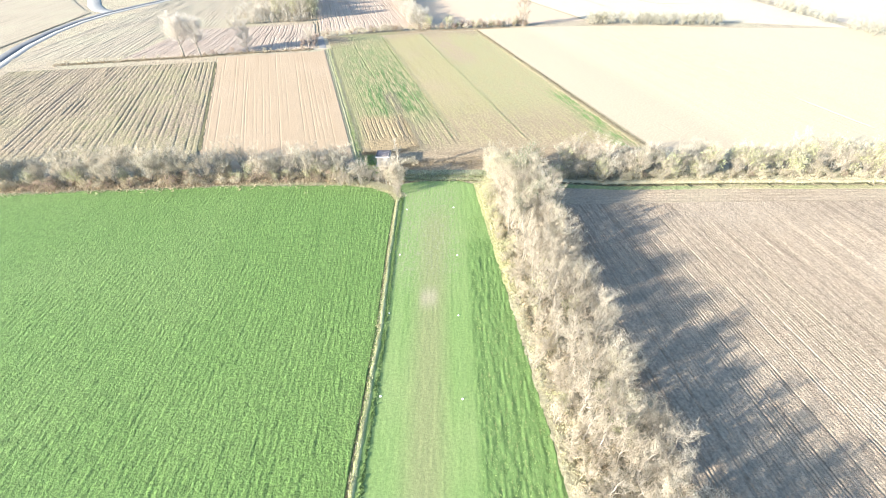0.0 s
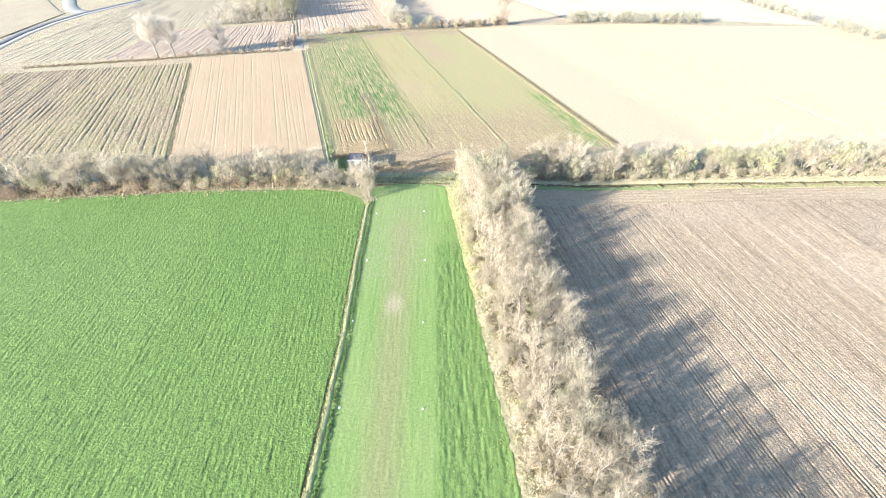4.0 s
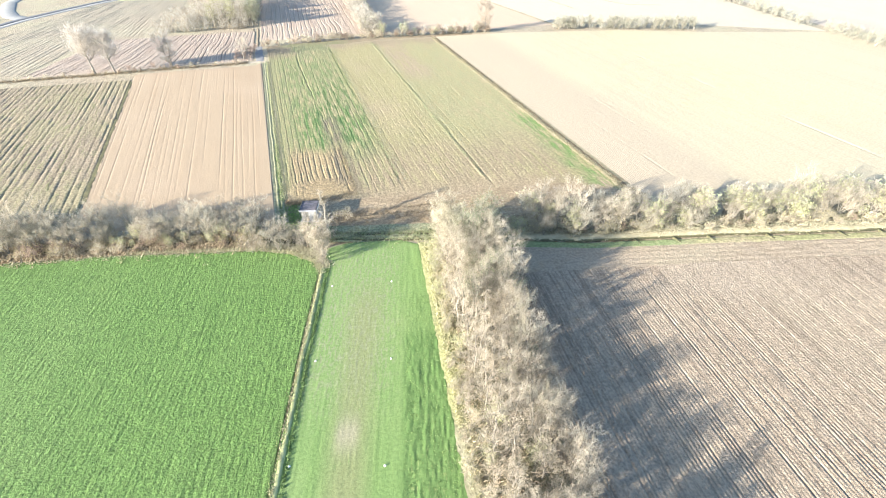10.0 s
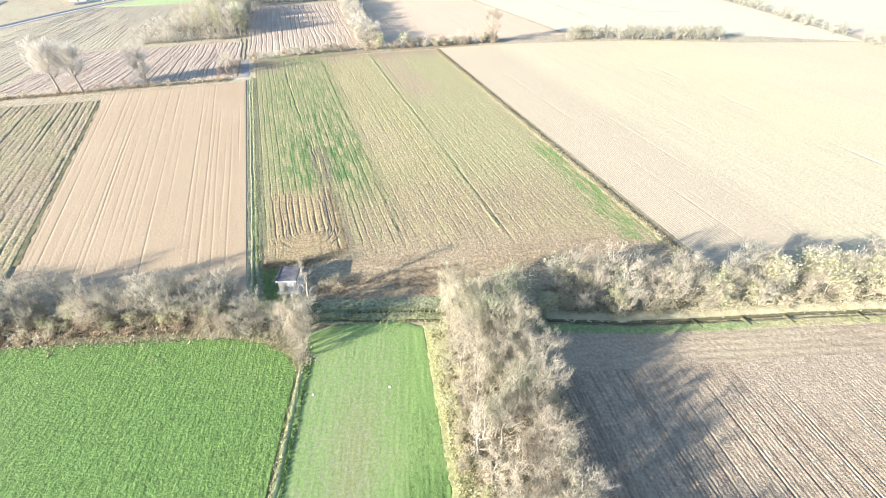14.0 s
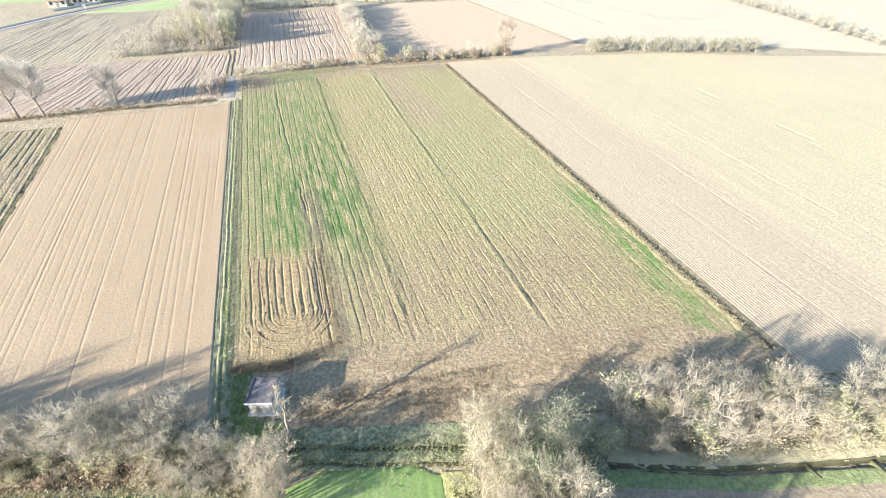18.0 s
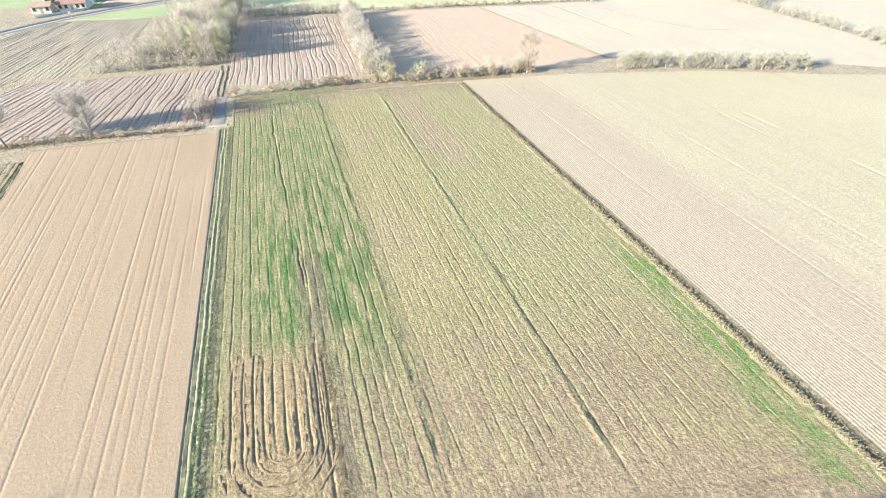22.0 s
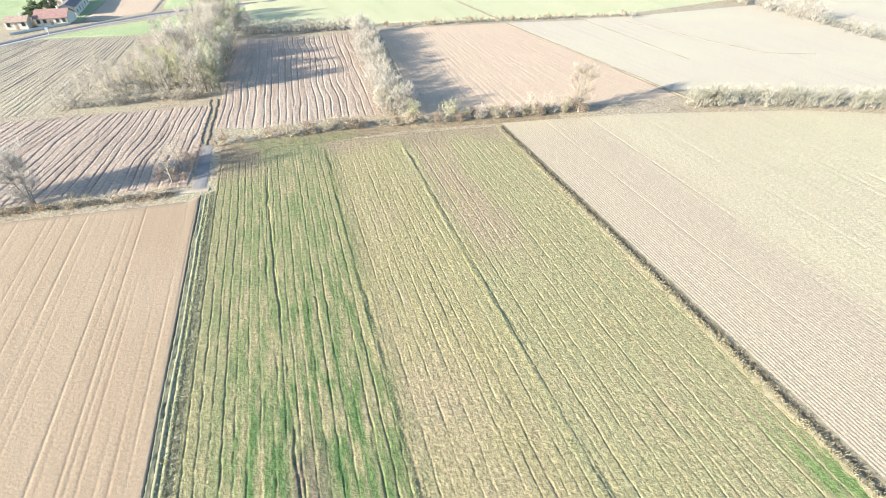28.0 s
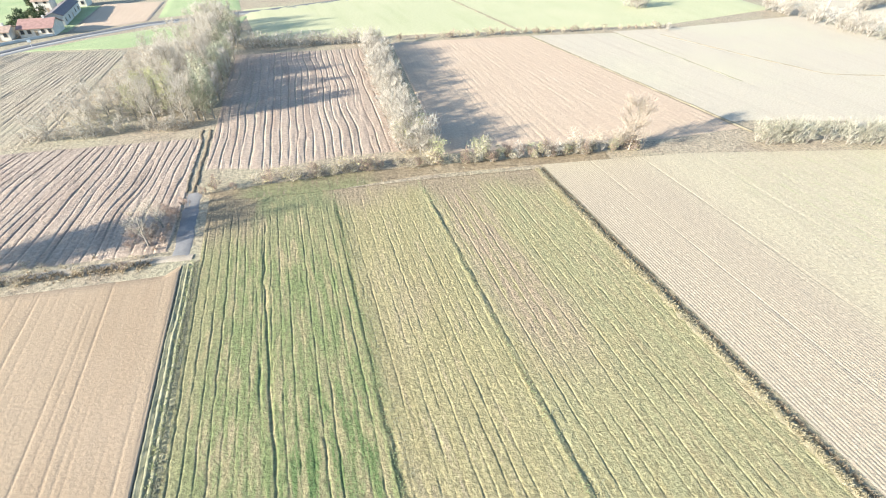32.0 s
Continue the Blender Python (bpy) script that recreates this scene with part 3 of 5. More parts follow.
def plough_shape(u, v):
    w = u + 0.06 * vnoise(u, v, 3.0, 18.0, 61) + 0.03 * vnoise(u, v, 0.6, 1.2, 67)
    k = np.floor(w / 0.4)
    c = w - (k + 0.5) * 0.4
    pick = vnoise(k * 3.3, v * 0, 1.0, 1.0, 65) + 0.35 * vnoise(k * 2.1, v, 1.0, 7.0, 66) + 0.35 * np.cos(2 * np.pi * w / 2.8)
    z = -(0.036 + 0.115 * np.clip(pick - 0.05, 0, 1)) * np.exp(-(c / 0.09) ** 2) + 0.021 * vnoise(u, v, 0.25, 0.5, 63) + 0.015 * vnoise(u, v, 0.9, 1.6, 62)
    return z * np.clip((62.5 - 0.09 * u - v) / 10.0 + 0.1, 0.1, 1.0)


field("ploughed_field", "ploughed pale brown field in straight furrows", ((22.5, 5), (20.0, 60)), ((140, 5), (134, 60)),
      [(10, -16), (150, -16)], [(18, 62.7), (36, 61.2), (50, 60.2), (84, 56.7), (150, 50.2)], 0, 120, plough_shape, M_PLOUGH, steps=np.concatenate((np.linspace(0, 0.44, 620), np.linspace(0.4415, 1, 300))), sink=0.0)
field("stubble_field", "brown stubble field with dark ridged rows", ((-112, 91), (-120, 157)), MID_L,
      [(-140, 88.5), (-40, 85.2)], [(-170, 153), (-72, 157.5), (-50, 158.5)], 380, 84, grooves(1.3, 0.11, 0.16, 0.3, 30, 0.06), M_STUBBLE)


def tan_shape(u, v):
    z = 0.008 * vnoise(u, v, 0.8, 1.0, 31)
    r = random.Random(31)
    k = 0.4
    while k < 36:
        w = u - k - 0.18 * vnoise(u * 0, v, 1, 30.0, int(k * 10))
        there = np.clip(0.75 + 1.1 * vnoise(u * 0, v, 1, 22.0, int(k * 13) + 3), 0.1, 1.0)
        z -= there * r.uniform(0.01, 0.042) * np.exp(-(w / 0.11) ** 2)
        k += r.choice((0.45, 0.9, 1.2, 1.5, 1.9))
    return z


field("harrowed_field", "smooth tan harrowed field with faint tramlines", ((-42.4, 91.0), (-58.1, 156.4)), ((-11.0, 87.0), (-25.5, 168.5)),
      [(-46, 82.6), (-9, 80.0)], edge_shift(FAR_EDGE, -2.2), 300, 100, tan_shape, M_TAN, side_sink=0.07)


def striped_shape(u, v):
    w = u + 0.16 * vnoise(u, v, 5.0, 16.0, 44) + 0.09 * vnoise(u, v, 0.8, 1.1, 55)
    k = np.floor(w / 1.12)
    c = (w / 1.12 - k - 0.5) * 1.12
    uc = u - 6.5 + 0.3 * vnoise(u, v, 3.0, 5.0, 50)
    d = np.where(v > 93, np.abs(uc), np.hypot(uc, v - 93))
    turn = (d < 5.4) & (v < 103 + 2 * vnoise(u, v, 1.5, 3.0, 48))
    c = np.where(turn, ((d / 1.05) % 1.0 - 0.5) * 1.05, c)
    tail = np.clip((v - 84.5) / 6.0, 0.15, 1.0) * np.clip((181.5 + 0.1 * u - v) / 5.0, 0.12, 1.0)
    deep = np.clip(0.75 + 0.4 * vnoise(k * 3.7, v * 0, 1.0, 1.0, 46) + 0.35 * vnoise(k * 3.7, v, 1.0, 14.0, 45) + 0.5 * vnoise(k * 2.9, v, 1.0, 0.8, 49), 0.3, 1.35)
    green = 0.88 + 0.2 * (u < 20)
    z = -0.066 * green * tail * deep * np.exp(-(c / 0.066) ** 2) + 0.008 * tail * deep * np.exp(-((c - 0.2) / 0.12) ** 2)
    z -= turn * np.clip((105 - v) / 6.0, 0, 1) * (0.06 + 0.04 * vnoise(u, v, 1.2, 3.0, 43)) * np.exp(-(c / 0.16) ** 2)
    z += 0.022 * vnoise(u, v, 0.33, 0.4, 47) + 0.016 * vnoise(u, v, 0.8, 1.0, 51)
    stray = 0.3 * vnoise(u * 0, v, 1, 16.0, 63) + 0.16 * vnoise(u * 0, v, 1, 2.4, 64)
    for m, dip, wide, slope, rag in ((19.5, -0.05, 0.24, 0, 58), (20.1, 0.10, 0.24, 0, 59), (34.8, -0.06, 0.26, 0, 60), (35.5, 0.06, 0.26, 0, 61), (10.7, 0.10, 0.13, -0.032, 62), (11.5, -0.02, 0.2, -0.032, 66), (9.7, 0.06, 0.12, -0.032, 67), (17.2, 0.05, 0.12, 0, 68), (14.3, 0.04, 0.12, -0.01, 69)):
        part_of = np.clip(0.7 + 0.7 * vnoise(u * 0, v, 1, 7.0, rag) + 0.5 * vnoise(u * 0, v, 1, 0.9, rag + 30), 0.1, 1.4)
        z -= tail * dip * part_of * np.exp(-((u - m - slope * np.clip(v - 105, 0, 60) - stray) / wide) ** 2)
    return z - 0.2 * np.clip((86.2 - v) / 1.2, 0, 1) * (u < 9)


field("striped_field", "striped field of green and straw coloured rows", ((-8.7, 87.0), (-23.2, 168.5)), ((49.3, 78.5), (29.7, 187.0)),
      [(-9, 85.0), (2.6, 85.0), (12, 84.5), (27, 83.5), (41, 83.0), (46, 81.5), (50, 78.3)], [(-30, 185.0), (-20, 184.6), (-9, 185.2), (9.3, 187.0), (30, 188.1), (60, 188.9)], 680, 260, striped_shape, M_STRIPED, open_bottom=True, side_sink=0.04)


def cream_shape(u, v):
    w = u + 0.06 * vnoise(u, v, 3.0, 20.0, 71)
    near = np.clip(1.25 - u / 26.0, 0.12, 1.0)
    z = near * 0.024 * np.cos(2 * np.pi * w / 0.42) * (u < 30) + 0.02 * vnoise(u, v, 0.5, 0.7, 72)
    for m in (9.5, 17.8, 19.4, 31.0, 32.7, 47.2, 48.9):
        z -= 0.035 * np.exp(-((u - m - 0.2 * vnoise(u * 0, v, 1, 30.0, int(m))) / 0.15) ** 2) * np.clip(0.6 + vnoise(u * 0, v, 1, 20, int(m * 3)), 0, 1)
    return z - 0.10 * np.exp(-((u - 52.5) / 0.3) ** 2) * np.clip(0.3 + 1.5 * vnoise(u * 0, v, 1, 8, 77), 0, 1)


field("pale_field", "pale cream stubble field with faint rows", ((51.2, 78.5), (31.6, 187.0)), ((215, 78.5), (195, 187)),
      [(30, 77.0), (60, 74.4), (100, 70.4), (230, 58)], edge_shift(FAR_EDGE, -1.5), 0, 90, cream_shape, M_CREAM, steps=np.concatenate((np.linspace(0, 0.18, 260), np.linspace(0.183, 0.36, 130), np.linspace(0.366, 1, 80))), sink=0.025)


def rough_shape(u, v):
    return np.clip((84.0 - v) / 2.5, 0, 1) * (0.05 * vnoise(u, v, 0.7, 0.6, 51) + 0.04 * vnoise(u, v, 2.0, 1.4, 52)) - 0.12 * np.exp(-((v - 80.2 + 0.06 * u) / 0.3) ** 2) - 0.10 * np.exp(-((v - 79.0 + 0.06 * u) / 0.3) ** 2) - 0.04 * np.clip((v - 84) / 1.0, 0, 1)


field("headland", "rough brown headland of clods and dead weeds", ((-2.2, 76), (-2.2, 88)), ((50.0, 76), (49.0, 88)),
      [(-3, 77.5), (14, 75.6), (24, 75), (50, 73)], [(-9, 86.0), (2.6, 86.0), (12, 85.5), (27, 84.5), (41, 84.0), (45.4, 82.5), (49.0, 79.0)], 170, 40, rough_shape, M_BROWN, base=0.24, sink=0.02)

def canal_shape(u, v):
    x = u - 3.5
    z = verge_shape(u, v)
    for y0, slope in ((75.2, 0.151), (73.75, 0.15)):
        z -= 0.24 * np.exp(-((v - y0 + slope * x + 0.12 * vnoise(u, v * 0, 2.0, 1.0, 29)) / 0.24) ** 2) * np.clip((22 - x) / 4, 0, 1)
    return z


field("canal_verge", "grey green weedy verge of the water channel", ((-3.5, 70), (-3.5, 78)), ((26.5, 68), (26.5, 72)),
      [(-4, 73.6), (0.8, 72.9), (12.5, 71.9), (20, 69.6), (27, 67.8)], [(-4, 77.6), (14, 75.7), (27, 71.6)], 150, 48, canal_shape, M_WEEDY, base=0.28, sink=0.08)
field("grass_margin", "yellow green grass margin beside the canal", ((25.5, 60), (25.0, 68)), ((130, 50), (130, 58)),
      [(24, 68.0), (36.5, 65.6), (55, 63.8), (82, 60.9), (130, 55.1)], [(24, 69.6), (36.5, 66.9), (55, 65.1), (82, 62.2), (130, 56.4)], 220, 8, ridges(2.0, 0.02, 0.05), M_MARGIN, base=0.24, sink=0.04)


def cross_rows(u, v):
    return 0.012 * np.cos(2 * np.pi * (v + 0.105 * u + 0.15 * vnoise(u, v, 9, 2, 91)) / 0.9) + 0.03 * vnoise(u, v, 0.8, 0.6, 92)


field("plough_headland", "tilled pale headland across the furrows", ((23.5, 60), (22.5, 68)), ((130, 50), (130, 58)),
      [(18, 62.6), (36, 61.1), (50, 60.1), (84, 56.6), (150, 50.1)], [(23, 68.2), (36.5, 65.7), (55, 63.9), (82, 61.0), (130, 55.2)], 300, 28, cross_rows, M_TILLED, base=0.222, sink=0.0)
field("turning_strip", "brown turned earth at the field end", ((-23.8, 172), (-27.0, 188)), ((45, 188), (45, 194)),
      edge_shift(FAR_EDGE, -1.2), [(-30, 186.8), (-15, 189.4), (-5.6, 191.0), (10, 192), (45, 193)], 150, 20, grooves(2.4, 0.06, 0.3, 1.0, 6, 0.06, 85), M_TURN, base=0.08)
field("furrowed_field", "brown furrowed field beside a farm track", ((-90, 172), (-84, 206)), ((-28.5, 172), (-33.5, 206)),
      edge_shift(FAR_EDGE, 3.2), [(-95, 205), (-65, 208), (-36, 210)], 640, 44, grooves(1.6, 0.15, 0.13, 0.9, 13, 0.06, 81), M_FURROW, base=0.12)
field("row_crop_field", "grey brown field of narrow crop rows", ((-128, 172), (-118, 285)), ((-60, 172), (-78, 285)),
      [(-140, 165), (-92, 168), (-89, 208), (-64, 212), (-60, 214)], [(-140, 262), (-110, 284), (-80, 283)], 420, 50, grooves(1.5, 0.10, 0.2, 0.25, 40, 0.05, 82), M_FARROWS, base=0.1, sink=0.05)
field("ridged_field", "pale brown ridged field between two tree rows", ((-30.0, 196), (-41.8, 271)), ((8.5, 196), (-1.5, 276)),
      [(-40, 196), (-28, 196), (-18, 194.5), (-6, 198), (8, 198.5)], [(-45, 272), (0, 275)], 420, 70, grooves(1.8, 0.16, 0.13, 0.6, 14, 0.06, 83), M_FURROW, base=0.1)
field("orange_field", "smooth orange tan harrowed field", ((14, 196), (7, 280)), ((79.0, 196), (54.8, 284)),
      [(10, 196), (45, 197), (62, 197), (80, 200)], [(0, 280), (56, 282.5)], 240, 40, grooves(1.6, 0.028, 0.2, 0.3, 30, 0.03, 84), M_ORANGE, base=0.1)
field("pale_plot", "pale bare plot with faint rows", ((79.8, 196), (55.6, 284)), ((103.8, 196), (86.8, 282)),
      [(70, 204), (84, 203), (110, 199)], [(50, 283), (90, 282)], 60, 40, ridges(1.3, 0.04, 0.03), M_PALE, base=0.1, side_sink=0.06)
field("pale_meadow", "pale dry meadow reaching far off", ((103.9, 194), (86.4, 286)), ((172, 170), (172, 320)),
      [(90, 196), (130, 190), (180, 168)], [(80, 284), (110, 286), (180, 300)], 60, 60, ridges(3.0, 0.04, 0.04), M_PALE, base=0.1, side_sink=0.06)
field("far_meadow", "pale green meadow beyond a scrub line", ((-38, 288), (-55, 345)), ((170, 292), (170, 470)),
      [(-60, 289), (110, 291), (170, 312)], [(-70, 340), (-20, 356), (60, 410), (170, 460)], 80, 80, ridges(4.0, 0.04, 0.05), M_FARGREEN)
field("roadside_lawn", "green verge beside the country road", ((-112, 285), (-106, 291)), ((-50, 285), (-50, 330)),
      [(-115, 286), (-80, 286), (-50, 300)], [(-112, 291.5), (-100, 298), (-84, 311), (-50, 332)], 40, 20, ridges(3.0, 0.03, 0.06), M_LAWN, base=0.12)

field("pale_meadow", "pale dry meadow beyond a far tree row", ((176, 140), (182, 340)), ((330, 140), (330, 340)),
      [(170, 140), (330, 130)], [(170, 330), (330, 340)], 20, 20, ridges(3.0, 0.04, 0.04), M_PALE, base=0.1)
# ---------------------------------------------------------------- ditches, banks, tracks
ribbon("ditch", "narrow dark ditch between two fields", [(-8.75, 79.4), (-24.3, 168.0)], [(-0.95, 0.14), (-0.75, 0.20), (-0.55, 0.02), (-0.35, 0.18), (-0.12, 0.2), (0.05, 0.02), (0.25, 0.17), (0.45, 0.22), (0.62, 0.14), (0.8, 0.02)], M_GREENBANK, 0.5, 0.1, category="ditch", seed=11, rise=0.04)
ribbon("weed_band", "grey weedy band beside the field ditch", [(-10.0, 86.5), (-24.3, 168.0)], [(0.7, 0.1), (0.85, 0.17), (1.2, 0.19), (1.5, 0.15)], M_GREENBANK, 0.5, 0.1, category="field edge", seed=48, rise=0.04)
ribbon("ditch", "narrow ditch beside the grass strip", [(-10.2, -16), (-8.3, 4), (-6.6, 18.2), (-4.4, 37), (-3.2, 52), (-1.6, 67.5)], [(-0.5, 0.01), (-0.3, 0.22), (0.1, 0.2), (0.16, 0.05)], M_BANK, 0.5, 0.12, category="ditch", seed=12, rise=0.07)
ribbon("ditch", "shallow ditch with weeds between fields", [(50.0, 79), (30.8, 187.5)], [(-1.7, 0.14), (-1.3, 0.24), (-0.7, 0.30), (-0.3, 0.24), (0.0, 0.02), (0.4, 0.06), (0.8, 0.18), (1.3, 0.12)], M_BANKSTRAW, 0.5, 0.1, category="ditch", seed=13, rise=0.06)
ribbon("ditch", "dark shallow ditch at the foot of the hedge", [(-99, 82.5 - 4.2), (-60, 79.2), (-24.7, 77.1), (-16.9, 76.1), (-10.5, 75.3), (-6.0, 74.6)], [(-0.8, 0.02), (-0.5, 0.18), (-0.2, 0.06), (0.2, 0.05), (0.55, 0.24), (0.9, 0.02)], M_DITCH, 0.5, 0.3, category="ditch", seed=41, rise=0.06)
# Dark strips inside both channels paint in the shade of their beds.
ribbon("canal", "narrow weedy water channel behind the grass strip", [(-2.5, 75.6), (14, 73.1), (20, 72.1)], [(-0.24, 0.06), (-0.12, 0.13), (0.12, 0.13), (0.24, 0.06)], M_DITCH, 0.4, 0.06, category="canal", seed=24, rise=0.05)
ribbon("canal", "narrow weedy water channel beside the grass strip", [(0.2, 73.75), (13, 71.85), (19, 70.95)], [(-0.24, 0.06), (-0.12, 0.13), (0.12, 0.13), (0.24, 0.06)], M_DITCH, 0.4, 0.06, category="canal", seed=25, rise=0.05)
ribbon("canal", "earth irrigation canal with a pale straw bank", [(26.5, 69.4), (36.5, 67.5), (43, 66.8), (55, 65.7), (82, 62.8), (130, 57)], [(-2.1, 0.01), (-1.6, 0.28), (-0.8, 0.32), (-0.35, 0.2), (-0.1, 0.12), (0.16, 0.12), (0.26, 0.2)], M_CANALBANK, 0.4, 0.2, category="canal", seed=14, rise=0.08)
# Dark strip laid over the canal dip in place of deep shade.
ribbon("canal_bed", "dark irrigation canal bed with shade put into its colour", [(26, 69.6), (36.5, 67.5), (43, 66.8), (55, 65.7), (82, 62.8), (130, 57)], [(-0.26, 0.24), (-0.1, 0.17), (0.08, 0.17), (0.22, 0.2)], M_DITCH, 0.4, category="canal", seed=14, rise=0.03)
for x, y in ((43.8, 66.5), (49.8, 65.9), (55.0, 65.4), (64.0, 64.4), (70.2, 63.7), (75.1, 63.2), (81.4, 62.6), (88.0, 61.9), (95.0, 61.0)):
    ribbon("side_cut", "short dark outlet cut in the canal bank", [(x - 0.15, y + 0.3), (x, y - 0.4), (x + 0.2, y - 1.0)], [(-0.22, 0.02), (-0.14, 0.27), (0.0, 0.24), (0.14, 0.27), (0.22, 0.02)], M_DITCH, 0.3, 0.05, category="canal", seed=int(x))
ribbon("ditch", "dark furrow line between stubble and bare field", [(-42.65, 91), (-58.35, 156.4)], [(-0.7, 0.01), (-0.4, 0.2), (0.0, 0.02), (0.35, 0.25), (0.7, 0.01)], M_DITCH, 0.8, category="ditch", seed=15)
ribbon("farm_track", "pale earth farm track", [(-25.9, 169.4), (-26.8, 174), (-28.4, 182), (-29.3, 187.5)], [(-1.15, 0.01), (-0.8, 0.05), (-0.4, 0.03), (0, 0.07), (0.4, 0.03), (0.8, 0.05), (1.15, 0.01)], M_GRAVELTRACK, 1.0, 0.25, category="track", seed=16)
ribbon("farm_track", "pale earth path along the field edge", [(-24.5, 169.8), (-30, 169.6), (-40, 168.8), (-48, 168.0)], [(-0.7, 0.01), (-0.4, 0.09), (0.4, 0.09), (0.7, 0.01)], M_TRACK, 1.0, category="track", seed=17)
ribbon("rut", "dark wheel rut between two furrowed fields", [(-29.6, 187.5), (-31.4, 200), (-34.0, 214)], [(-0.3, 0.02), (-0.05, 0.13), (0.2, 0.12), (0.45, 0.02)], M_RUT, 0.8, 0.3, category="track", seed=26)
ribbon("rut", "dark wheel rut between two furrowed fields", [(-30.9, 188.0), (-32.8, 200), (-35.4, 214)], [(-0.3, 0.02), (-0.05, 0.13), (0.2, 0.12), (0.45, 0.02)], M_RUT, 0.8, 0.3, category="track", seed=27)
for r, end in ((1.1, 101.5), (2.1, 104), (3.2, 102), (4.2, 105), (5.3, 99)):
    loop = [(-3.3 - r - (end - 93) * 0.178, end), (-3.3 - r, 93)]
    loop += [(-3.3 + r * math.cos(a), 93 + 1.1 * r * math.sin(a)) for a in (3.5, 3.9, 4.3, 4.71, 5.1, 5.5, 5.9)]
    loop += [(-3.3 + r, 93), (-3.3 + r - (end - 94) * 0.178, end - 1)]
    ribbon("wheel_rut", "dark turning rut in the straw coloured crop", loop, [(-0.2, 0.12), (-0.09, 0.225), (0.09, 0.225), (0.2, 0.12)], M_LOOPRUT, 0.3, 0.16, category="track", seed=int(r * 10), rise=0.05)
ROAD = [(-119, 120), (-129, 160), (-135.5, 187), (-138, 210), (-137.6, 228), (-134.0, 246), (-126.5, 264), (-119.5, 279), (-112.5, 291.5), (-101, 306), (-86, 321), (-64, 333), (-40, 344), (-15, 358), (40, 395)]
ribbon("road", "grey asphalt country road with pale edges", ROAD, [(-3.0, 0.01), (-2.6, 0.22), (-0.8, 0.27), (0.9, 0.22), (1.1, 0.01)], M_ROAD, 3.0, 0.02, category="road", seed=18, rise=0.0)
ribbon("road_shoulder", "pale gravel shoulder beside the road", ROAD, [(0.95, 0.01), (1.15, 0.215), (2.9, 0.18), (3.5, 0.01)], M_GRAVEL, 3.0, 0.1, category="shoulder", seed=19, rise=0.0)
ribbon("side_road", "pale side road joining the country road", [(-134, 250), (-142, 256), (-150, 268), (-160, 288), (-165, 310)], [(-3.0, 0.01), (-2.6, 0.2), (2.6, 0.2), (3.0, 0.01)], M_GRAVEL, 2.0, 0.05, category="road", seed=20, rise=0.0)
field("roadside_field", "pale tan field beyond the country road", ((-215, 170), (-215, 300)), ((-142.5, 170), (-142.5, 300)),
      [(-220, 150), (-136, 150)], [(-220, 300), (-172, 290), (-160, 272), (-150, 258), (-142, 248)], 60, 50, ridges(2.5, 0.08, 0.05), M_FARROWS, sink=0.05)
field("garden_field", "tan furrowed plot behind the country road", ((-110, 318), (-121, 365)), ((-88, 330), (-96, 372)),
      [(-114, 314), (-101, 314), (-86, 329)], [(-130, 366), (-90, 372)], 30, 30, ridges(2.2, 0.1, 0.05), M_ORANGE)
field("farm_lawn", "green grass plot beside the barn", ((-118.5, 312), (-131, 364)), ((-110.6, 314), (-121.6, 365)),
      [(-120, 310.5), (-104, 313.5)], [(-134, 364), (-118, 364)], 16, 40, ridges(3.0, 0.03, 0.06), M_LAWN, base=0.1)
field("back_meadow", "bright green meadow behind the houses", ((-215, 320), (-225, 440)), ((-138, 318), (-152, 440)),
      [(-220, 312), (-136, 318)], [(-230, 440), (-140, 440)], 30, 30, ridges(3.0, 0.03, 0.06), M_LAWN)
field("back_meadow", "green meadow beyond the country road", ((-86, 334), (-95, 372)), ((-56, 346), (-70, 400)),
      [(-90, 331), (-56, 345)], [(-100, 375), (-60, 400)], 20, 20, ridges(3.0, 0.03, 0.06), M_LAWN)

ribbon("ditch", "thin dark ditch across the far meadow", [(36.5, 359), (45.5, 322), (53.8, 290)], [(-0.9, 0.2), (-0.4, 0.34), (0.0, 0.24), (0.5, 0.34), (0.9, 0.2)], M_STRAW, 1.5, 0.2, category="ditch", seed=44)
ribbon("ditch", "thin weedy line across the pale meadow", [(101.6, 277), (113, 251), (124, 229.5), (138, 226)], [(-0.35, 0.1), (-0.15, 0.19), (0.15, 0.19), (0.35, 0.1)], M_STRAW, 1.5, 0.2, category="ditch", seed=45)
ribbon("ditch", "thin weedy line between two pale plots", [(86.9, 281), (94.0, 244), (97.5, 227)], [(-0.3, 0.1), (-0.12, 0.17), (0.12, 0.17), (0.3, 0.1)], M_GREENBANK, 1.5, 0.2, category="ditch", seed=46)
ribbon("ditch", "thin dark ditch beside the orange field", [(79.4, 197.5), (55.2, 282)], [(-0.5, 0.1), (-0.2, 0.2), (0.2, 0.2), (0.5, 0.1)], M_STRAW, 1.5, 0.2, category="ditch", seed=47)

# ---------------------------------------------------------------- plants


def limb(verts, faces, a, b, ra, rb, sides=4):
    """A tapered round piece from a to b."""
    d = (b - a).normalized()
    u = d.orthogonal().normalized()
    w = d.cross(u)
    i = len(verts)
    for p, r in ((a, ra), (b, rb)):
        for k in range(sides):
            q = p + (u * math.cos(2 * math.pi * k / sides) + w * math.sin(2 * math.pi * k / sides)) * r
            verts.append(q[:])
    for k in range(sides):
        k2 = (k + 1) % sides
        faces.append((i + k, i + k2, i + sides + k2, i + sides + k))


